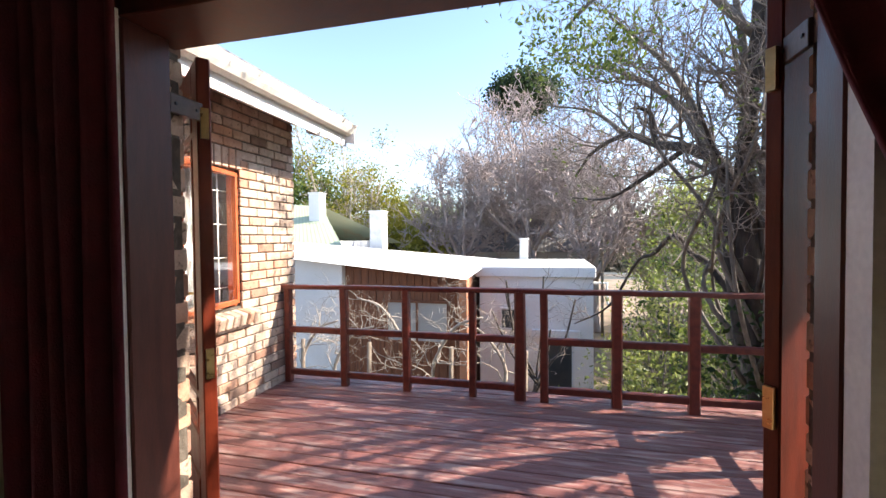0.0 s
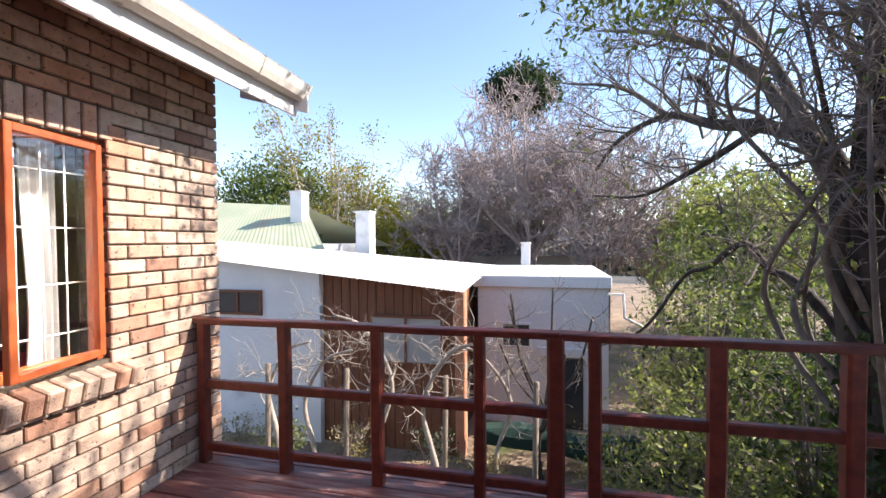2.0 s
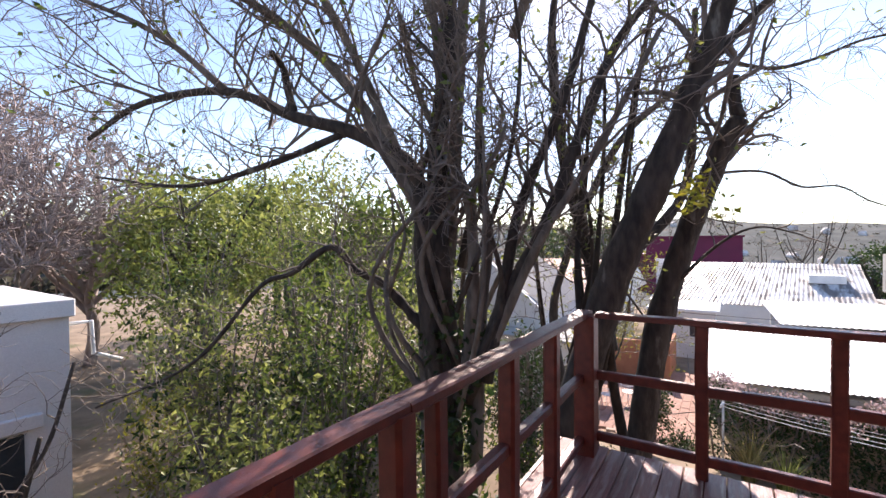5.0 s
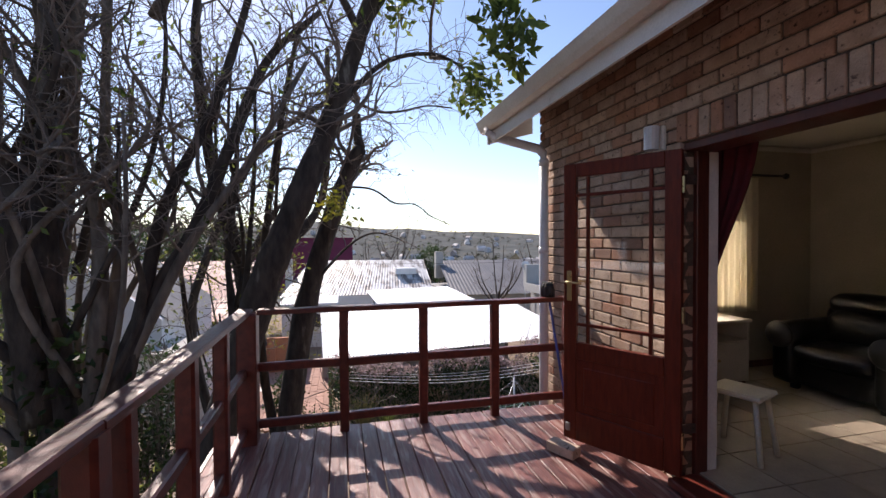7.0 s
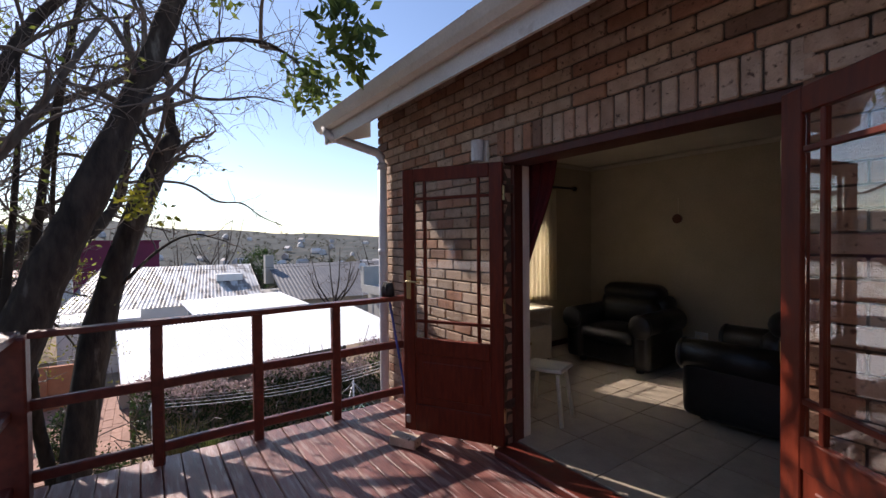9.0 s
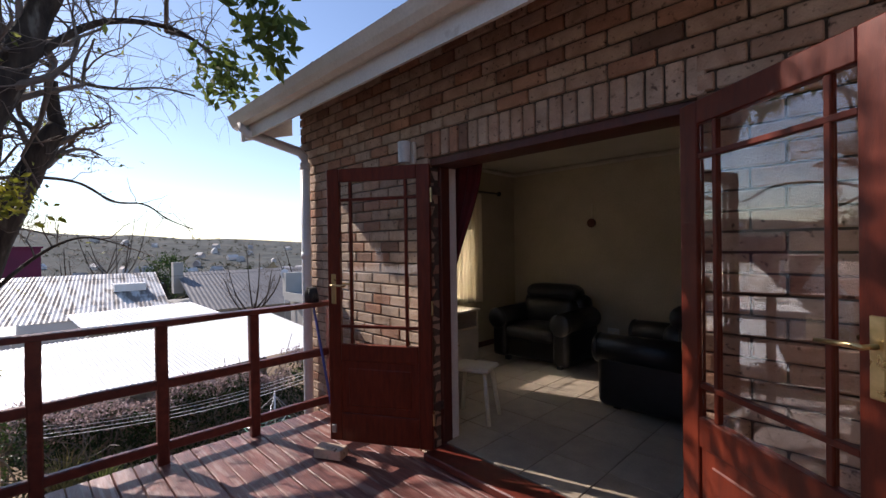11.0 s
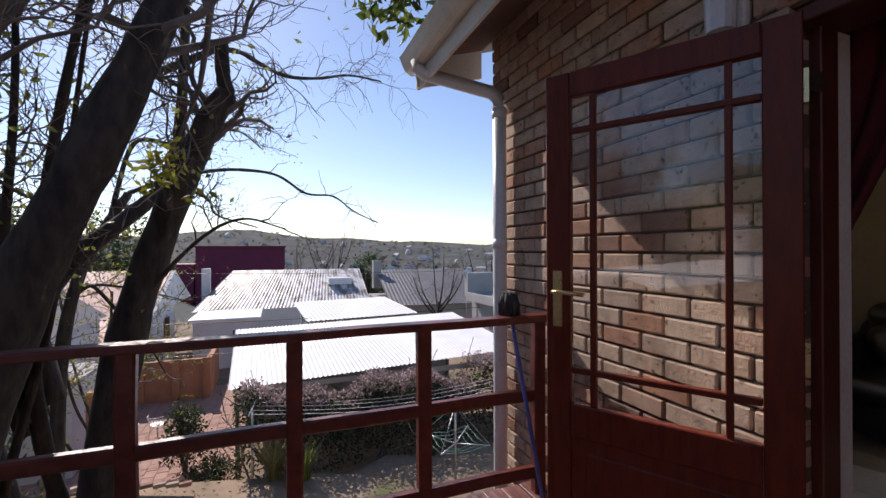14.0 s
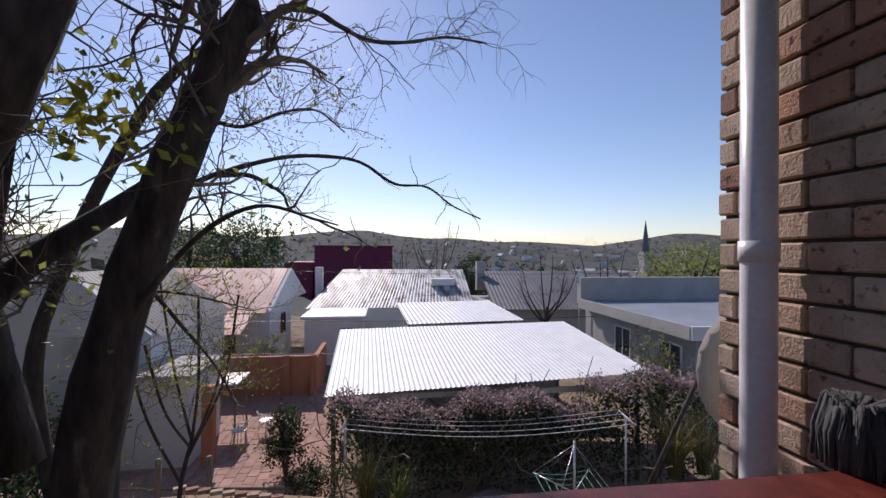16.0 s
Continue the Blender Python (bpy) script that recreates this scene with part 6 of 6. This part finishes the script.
cn = thing("canopy", label="small metal roofed garden canopy on posts", category="canopy")
part("roof", box(18.6, 5.9, -3.0, 20.0, 7.0, -2.94, 0.01), M_OLDROOF, cn)
for x, y in ((18.7, 6.0), (18.7, 6.9), (19.9, 6.0), (19.9, 6.9)):
    rod("post", [(x, y, -4.6), (x, y, -3.0)], 0.03, M_POLE, cn)

fence = thing("fence", label="rough pole fence with two rails", category="fence")
for x, y, h in ((14.15, 6.1, 1.5), (14.05, 5.0, 1.55), (14.3, 7.6, 1.4)):
    rod("post", [(x, y, height(x, y) - 0.7), (x, y, height(x, y) + h)], 0.06, M_POLE, fence)
for z in (0.3, 0.85):
    rod("rail", [(14.35, 8.0, height(14, 7) + z), (14.0, 3.4, height(14, 6) - 0.1 + z)], 0.035, M_POLE, fence)
ledge = thing("brick_edging", label="low ledge of laid bricks by the yard", category="edging")
for i in range(9):
    a = 0.25 * i
    ob = new("brick", BRICK_L)
    ob.parent = ledge
    ob.matrix_basis = pose(12.6 + 0.02 * i, 3.2 + 0.23 * i, height(12.6, 3.5 + 0.2 * i) + 0.12, 0, 0, 90 + 3 * i)

shrub("shrub", (15.9, 3.75, -4.7), (0.75, 0.65, 0.95), 2200, 0.10, M_LEAFD, "dark rounded shrub beside the paving", 201, 8)
shrub("shrub", (14.6, 2.9, -4.7), (0.8, 0.6, 0.45), 1400, 0.08, M_LEAFD, "low dark shrub by the hedge's end", 202, 8)
shrub("shrub", (18.4, 7.2, -4.6), (0.7, 0.7, 1.0), 900, 0.09, M_LEAFY, "yellow-leaved shrub among the yards", 203, 10)
shrub("shrub", (24.3, 6.6, -4.6), (1.0, 1.0, 1.0), 1200, 0.12, M_LEAFO, "green shrub before the red-roofed house", 204, 6)
shrub("shrub", (16.6, -7.4, -4.2), (1.0, 0.8, 1.6), 1300, 0.10, M_LEAFO, "light green shrub beside the grey building", 205, 8)

hedge = thing("hedge", (13.9, -2.6, -4.4), label="creeper hedge with dry pinkish flower heads", category="hedge")
g = np.random.default_rng(9)
n = 15000
Y = g.uniform(-5.2, 5.0, n)
top = 2.25 + 0.16 * np.sin(Y * 1.7) + 0.12 * np.sin(Y * 4.1 + 1) + np.where(Y < -1.2, 0.35, 0)
pts = np.stack([g.normal(0, 0.22, n) - 0.15 * np.sin(Y * 3), Y, top * g.uniform(0.02, 1.0, n) ** 0.6], 1)
leaf_mesh("leaves", pts, 0.10, M_LEAFD, hedge, seed=10)
n = 9000
Y = g.uniform(-5.2, 4.9, n)
top = 2.25 + 0.16 * np.sin(Y * 1.7) + 0.12 * np.sin(Y * 4.1 + 1) + np.where(Y < -1.2, 0.35, 0)
d = np.abs(g.normal(0, 0.16, n))
pts = np.stack([g.normal(-0.05, 0.30, n), Y, top - d * 1.3 + 0.10], 1)
leaf_mesh("blossom", pts, 0.075, M_FLOWER, hedge, "dry pinkish flowers", seed=11, long=1.6)
o, tp = [], []
r = random.Random(3)
for i in range(40):
    y = r.uniform(-5, 4.8)
    sprout(o, tp, Vector((r.gauss(0, 0.15), y, 0)), Vector((r.gauss(0, 0.2), r.gauss(0, 0.2), 1)), 2.2, 0.02, 2, r)
tagged(mesh_of("stem_mass", o, M_TWIG, hedge), kind="stuff")


def tuft(at, n, length, seed, label, mat=M_STRAW):
    t = thing("grass_clump", at, label=label, category="grass clump", group="strap-leaved clumps")
    g = random.Random(seed)
    vs, fs = [], []
    for i in range(n):
        a, lean, L = g.uniform(0, 6.28), g.uniform(0.15, 0.75), length * g.uniform(0.6, 1.15)
        d = Vector((math.cos(a), math.sin(a), 0))
        s = Vector((-d.y, d.x, 0)) * g.uniform(0.012, 0.022)
        b = d * g.uniform(0, 0.15)
        k = len(vs)
        for j in range(5):
            u = j / 4
            p = b + d * (lean * L * u * u) + Vector((0, 0, L * (u - 0.45 * lean * u * u)))
            w = s * (1 - u) + s * 0.05
            vs += [p - w, p + w]
        fs += [(k + 2 * j, k + 2 * j + 1, k + 2 * j + 3, k + 2 * j + 2) for j in range(4)]
    tagged(mesh_of("blade_mass", [(vs, fs)], mat, t), kind="stuff")
shrub("shrub", (8.9, 5.0), (0.95, 0.9, 1.65), 3200, 0.09, M_LEAFD, "dark leafy shrub beside the leaning tree", 206, 10)
shrub("shrub", (7.8, 3.6), (0.6, 0.6, 1.2), 1600, 0.08, M_LEAFD, "dark leafy shrub beside the leaning tree", 207, 8)
TWIG["least"] = 0.003
bare_tree((11.5, 4.3), 4.3, 1.3, 208, M_TWIG, "thin young tree with sparse yellow-green leaves", 0.05, 6, 7, 2, (1300, 0.06, 0.12, M_LEAFY))
tuft((12.75, 1.5, height(12.75, 1.5)), 160, 1.2, 1, "straw and green strap leaves by the hedge")
tuft((12.5, 0.9, height(12.5, 0.9)), 110, 1.0, 2, "straw and green strap leaves by the hedge", M_LEAFO)
tuft((12.9, -5.4, height(12.9, -5.4)), 200, 1.9, 3, "tall dry straw-coloured grass clump")
tuft((13.0, -6.2, height(13.0, -6.2)), 160, 1.7, 4, "tall dry straw-coloured grass clump")
tuft((12.2, -5.9, height(12.2, -5.9)), 90, 0.9, 5, "green strap leaves beside dry grass", M_LEAFO)

wash = thing("washing_line", label="white steel T posts with four strung lines", category="washing line")
ends = []
for y, x in ((1.98, 13.3), (-4.18, 12.85)):
    z = height(x, y)
    rod("post", [(x, y, z - 0.1), (x, y, -2.26)], 0.025, M_IRONW, wash)
    rod("crossbar", [(x - 0.45, y + 0.05, -2.25), (x + 0.45, y - 0.05, -2.25)], 0.02, M_IRONW, wash)
    ends.append((x, y))
for k in (-0.4, -0.15, 0.15, 0.4):
    pts = [(ends[0][0] + (ends[1][0] - ends[0][0]) * t + k, ends[0][1] + (ends[1][1] - ends[0][1]) * t, -2.24 - 0.22 * math.sin(math.pi * t)) for t in [i / 12 for i in range(13)]]
    rod("line", pts, 0.007, M_IRONW, wash, sides=4)
rot = thing("rotary_airer", (11.15, -2.2, height(11.15, -2.2)), label="half-open rotary clothes airer with green lines", category="clothes airer")
rod("mast", [(0, 0, 0), (0, 0, 1.75)], 0.022, M_STEEL, rot)
M_LINE = material("green_line", (0.10, 0.28, 0.20), (0.16, 0.36, 0.28), scale=20, rough=0.7)
arms = []
for k in range(4):
    a = math.pi / 4 + k * math.pi / 2
    e = Vector((0.8 * math.cos(a), 0.8 * math.sin(a), 0.95))
    arms.append(e)
    rod("arm", [(0, 0, 0.85), e], 0.012, M_STEEL, rot, sides=6)
    rod("stay", [(0, 0, 1.7), e], 0.006, M_STEEL, rot, sides=5)
for f in (0.45, 0.7, 0.95):
    for k in range(4):
        p, q = arms[k] * f, arms[(k + 1) % 4] * f
        p.z = q.z = 0.85 + 0.1 * f
        m = (p + q) / 2 - Vector((0, 0, 0.06))
        rod("line", [p, m, q], 0.006, M_LINE, rot, sides=4)
prop = thing("prop_pole", label="dark leaning pole beside the airer", category="pole")
rod("shaft", [(11.85, -3.85, height(11.85, -3.85)), (11.64, -5.2, -0.66)], 0.045, M_BARK, prop)

dish = thing("satellite_dish", (HX + 0.55, -0.95, 0.78), label="grey satellite dish on the house corner", category="satellite dish")
vs, fs = [], []
for i in range(7):
    for k in range(24):
        rr = 0.42 * i / 6
        vs.append(Vector((rr * math.cos(k * math.pi / 12) * 0.25 + 0.9 * rr * rr, rr * math.cos(k * math.pi / 12) * 0.95, rr * math.sin(k * math.pi / 12))))
for i in range(6):
    for k in range(24):
        fs.append((i * 24 + k, i * 24 + (k + 1) % 24, (i + 1) * 24 + (k + 1) % 24, (i + 1) * 24 + k))
dp = mesh_of("reflector", [(vs, fs)], M_GREYW, dish)
sm = dp.modifiers.new("thickness", "SOLIDIFY")
sm.thickness = 0.012
rod("arm", [(-0.55, 0.0, -0.1), (0, 0, 0), (0.3, 0, -0.25), (0.45, 0.05, 0.0)], 0.016, M_STEEL, dish)

wires = thing("overhead_wires", label="thin overhead cables across the roofs", category="cable")
for y0, y1, z0, z1, x in ((14, -24, -1.4, -1.0, 23), (16, -24, -1.9, -1.7, 19.5), (20, -30, 0.4, 0.1, 34)):
    rod("cable", [(x, y0 + (y1 - y0) * t, z0 + (z1 - z0) * t - 0.5 * math.sin(math.pi * t)) for t in [i / 10 for i in range(11)]], 0.012, M_BLACKP, wires, sides=4)
mast = thing("aerial_pole", (24.2, -8.4, -5), label="slim pole carrying a small dish", category="pole")
rod("shaft", [(0, 0, 0), (0, 0, 5.2)], 0.03, M_STEEL, mast)
bm = bmesh.new()
bmesh.ops.create_cone(bm, cap_ends=True, segments=16, radius1=0.25, radius2=0.05, depth=0.08, matrix=Matrix.Translation((-0.1, 0, 5.1)) @ Matrix.Rotation(radians(-90), 4, "Y"))
part("dish", bm, M_WALLW, mast)

# town trees and roofs in the valley
for i, (x, y, h, s) in enumerate(((31.5, -9.5, 6.4, 2.6), (30.5, -13, 6.6, 3.0), (44, -1.5, 7.0, 3.0), (48, -4, 9.5, 3.0))):
    bare_tree((x, y), h, s, 301 + i, M_TWIG, "bare grey tree among the roofs", 0.15, 7, 8, 2)
leafy_tree((41, 12.5), 7.5, (4.0, 4.0, 3.0), 3600, 0.3, M_LEAFD, "large dark evergreen behind the red roof", 310)
leafy_tree((46, 19), 7.5, (4.0, 4.0, 3.0), 2600, 0.32, M_LEAFD, "large dark evergreen behind the red roof", 311)
leafy_tree((54, -9), 6.5, (2.2, 2.2, 2.4), 1500, 0.32, M_LEAFD, "dark conifer among the roofs", 312)
for i, (x, y) in enumerate(((36, -24), (40, -29), (34, -30), (48, -30))):
    leafy_tree((x, y), 7.5, (3.6, 3.6, 3.0), 1500, 0.3, M_LEAFO, "thin olive-green tree beyond the grey roof", 320 + i)
g = np.random.default_rng(33)
N = 7000
ang, rr = g.uniform(-1.25, 1.9, N), np.exp(g.uniform(math.log(70), math.log(900), N))
cx, cy = 5 + rr * np.cos(ang), 3 + rr * np.sin(ang)
pts = []
for x, y, r_ in zip(cx, cy, rr):
    k = 16
    s = g.uniform(1.6, 4.0)
    c = np.array([x, y, height(x, y) + s * 0.8])
    d = g.normal(size=(k, 3)) * np.array([s, s, s * 0.7]) * 0.55
    pts.append(c + d)
leaf = leaf_mesh("valley_trees", np.concatenate(pts), 1.9, leaf_material("hazy_far_foliage", (0.028, 0.036, 0.022), (0.12, 0.11, 0.082)), None, seed=34, long=1.4)
tagged(leaf, "distant tree tops filling the valley", "trees", kind="stuff")
V, F = [], []
for i in range(420):
    a, d = g.uniform(-0.95, 0.9), math.exp(g.uniform(math.log(90), math.log(800)))
    x, y = 5 + d * math.cos(a), 3 + d * math.sin(a)
    z, w, l, h = height(x, y), g.uniform(4, 8), g.uniform(6, 14), g.uniform(3, 5)
    m = pose(x, y, z, 0, 0, g.uniform(0, 180))
    P = [(-l, -w, 0), (l, -w, 0), (l, w, 0), (-l, w, 0), (-l, -w, h), (l, -w, h), (l, w, h), (-l, w, h), (-l, 0, h + w * 0.5), (l, 0, h + w * 0.5)]
    P = [(p[0] * 0.5, p[1] * 0.5, p[2]) for p in P]
    o = len(V)
    V += [m @ Vector(p) for p in P]
    F += [tuple(k + o for k in f) for f in ((0, 1, 5, 4), (2, 3, 7, 6), (1, 2, 6, 9, 5), (3, 0, 4, 8, 7), (4, 5, 9, 8), (6, 7, 8, 9))]
M_FAR = material("far_house_paint", (0.30, 0.24, 0.22), (0.74, 0.72, 0.70), scale=0.05, rough=0.8, bump=0.0)
tagged(mesh_of("valley_houses", [(V, F)], M_FAR, smooth=False), "small pale houses scattered through the valley", "houses", kind="stuff")
sp = thing("church", (282, -178, height(282, -178)), label="far church with a pointed spire", category="church")
part("nave", box(-10, -6, 0, 10, 6, 14), M_GREYW, sp)
part("tower", box(-3, -3, 0, 3, 3, 28), M_GREYW, sp)
bm = bmesh.new()
bmesh.ops.create_cone(bm, cap_ends=True, segments=8, radius1=3, radius2=0.1, depth=22, matrix=Matrix.Translation((0, 0, 39)))
part("spire", bm, M_DKROOF, sp)

# grass and litter in the near yard
g = np.random.default_rng(44)
pts = []
for i in range(9000):
    x, y = g.uniform(-4, 13), g.uniform(-6, 9)
    if x < 5 and y < 3.2:
        continue
    if noise.noise((x * 0.35, y * 0.35, 2)) < -0.05:
        continue
    pts.append((x, y, height(x, y) + 0.02))
tagged(leaf_mesh("grass", np.array(pts), 0.13, M_STRAW, None, seed=45, long=5), "dry short grass and leaf litter", "grass", kind="stuff")

# ---- bricks ----
# courses start so that one lies right on each row of soldier bricks
HOUSE_Z = OZ + 0.185 - 35 * COURSE
WING_Z = wz1 + 0.185 - 29 * COURSE
set_bricks(wall_wing, lay(0.0, WEND, WING_Z, 2.85, [(wy0, wy1, wz0 - 0.10, wz1 + 0.185)]), TO_WING, 300, key=lambda b: -b[1] if b[0] > 0.5 else 10 - b[1])
soldiers(wall_wing, wy0 - 0.04, wy1 + 0.04, wz1 + 0.093, TO_WING)
hb = lay(0.0, HX, HOUSE_Z, 2.88, [(OX0, OX1, -1.0, OZ + 0.185)])
hb = [b for b in hb if b[1] > -0.08 or b[0] > 4.4]
wall_west = thing("wall_house_west", label="buff face brick wall beside the wing", category="wall", kind="structure")
set_bricks(wall_west, [b for b in hb if b[0] < 2.45], TO_HOUSE, 300)
set_bricks(wall_house, [b for b in hb if b[0] >= 2.45], TO_HOUSE, 300, key=lambda b: -b[0])
soldiers(wall_house, OX0 - 0.04, OX1 + 0.04, OZ + 0.093, TO_HOUSE)
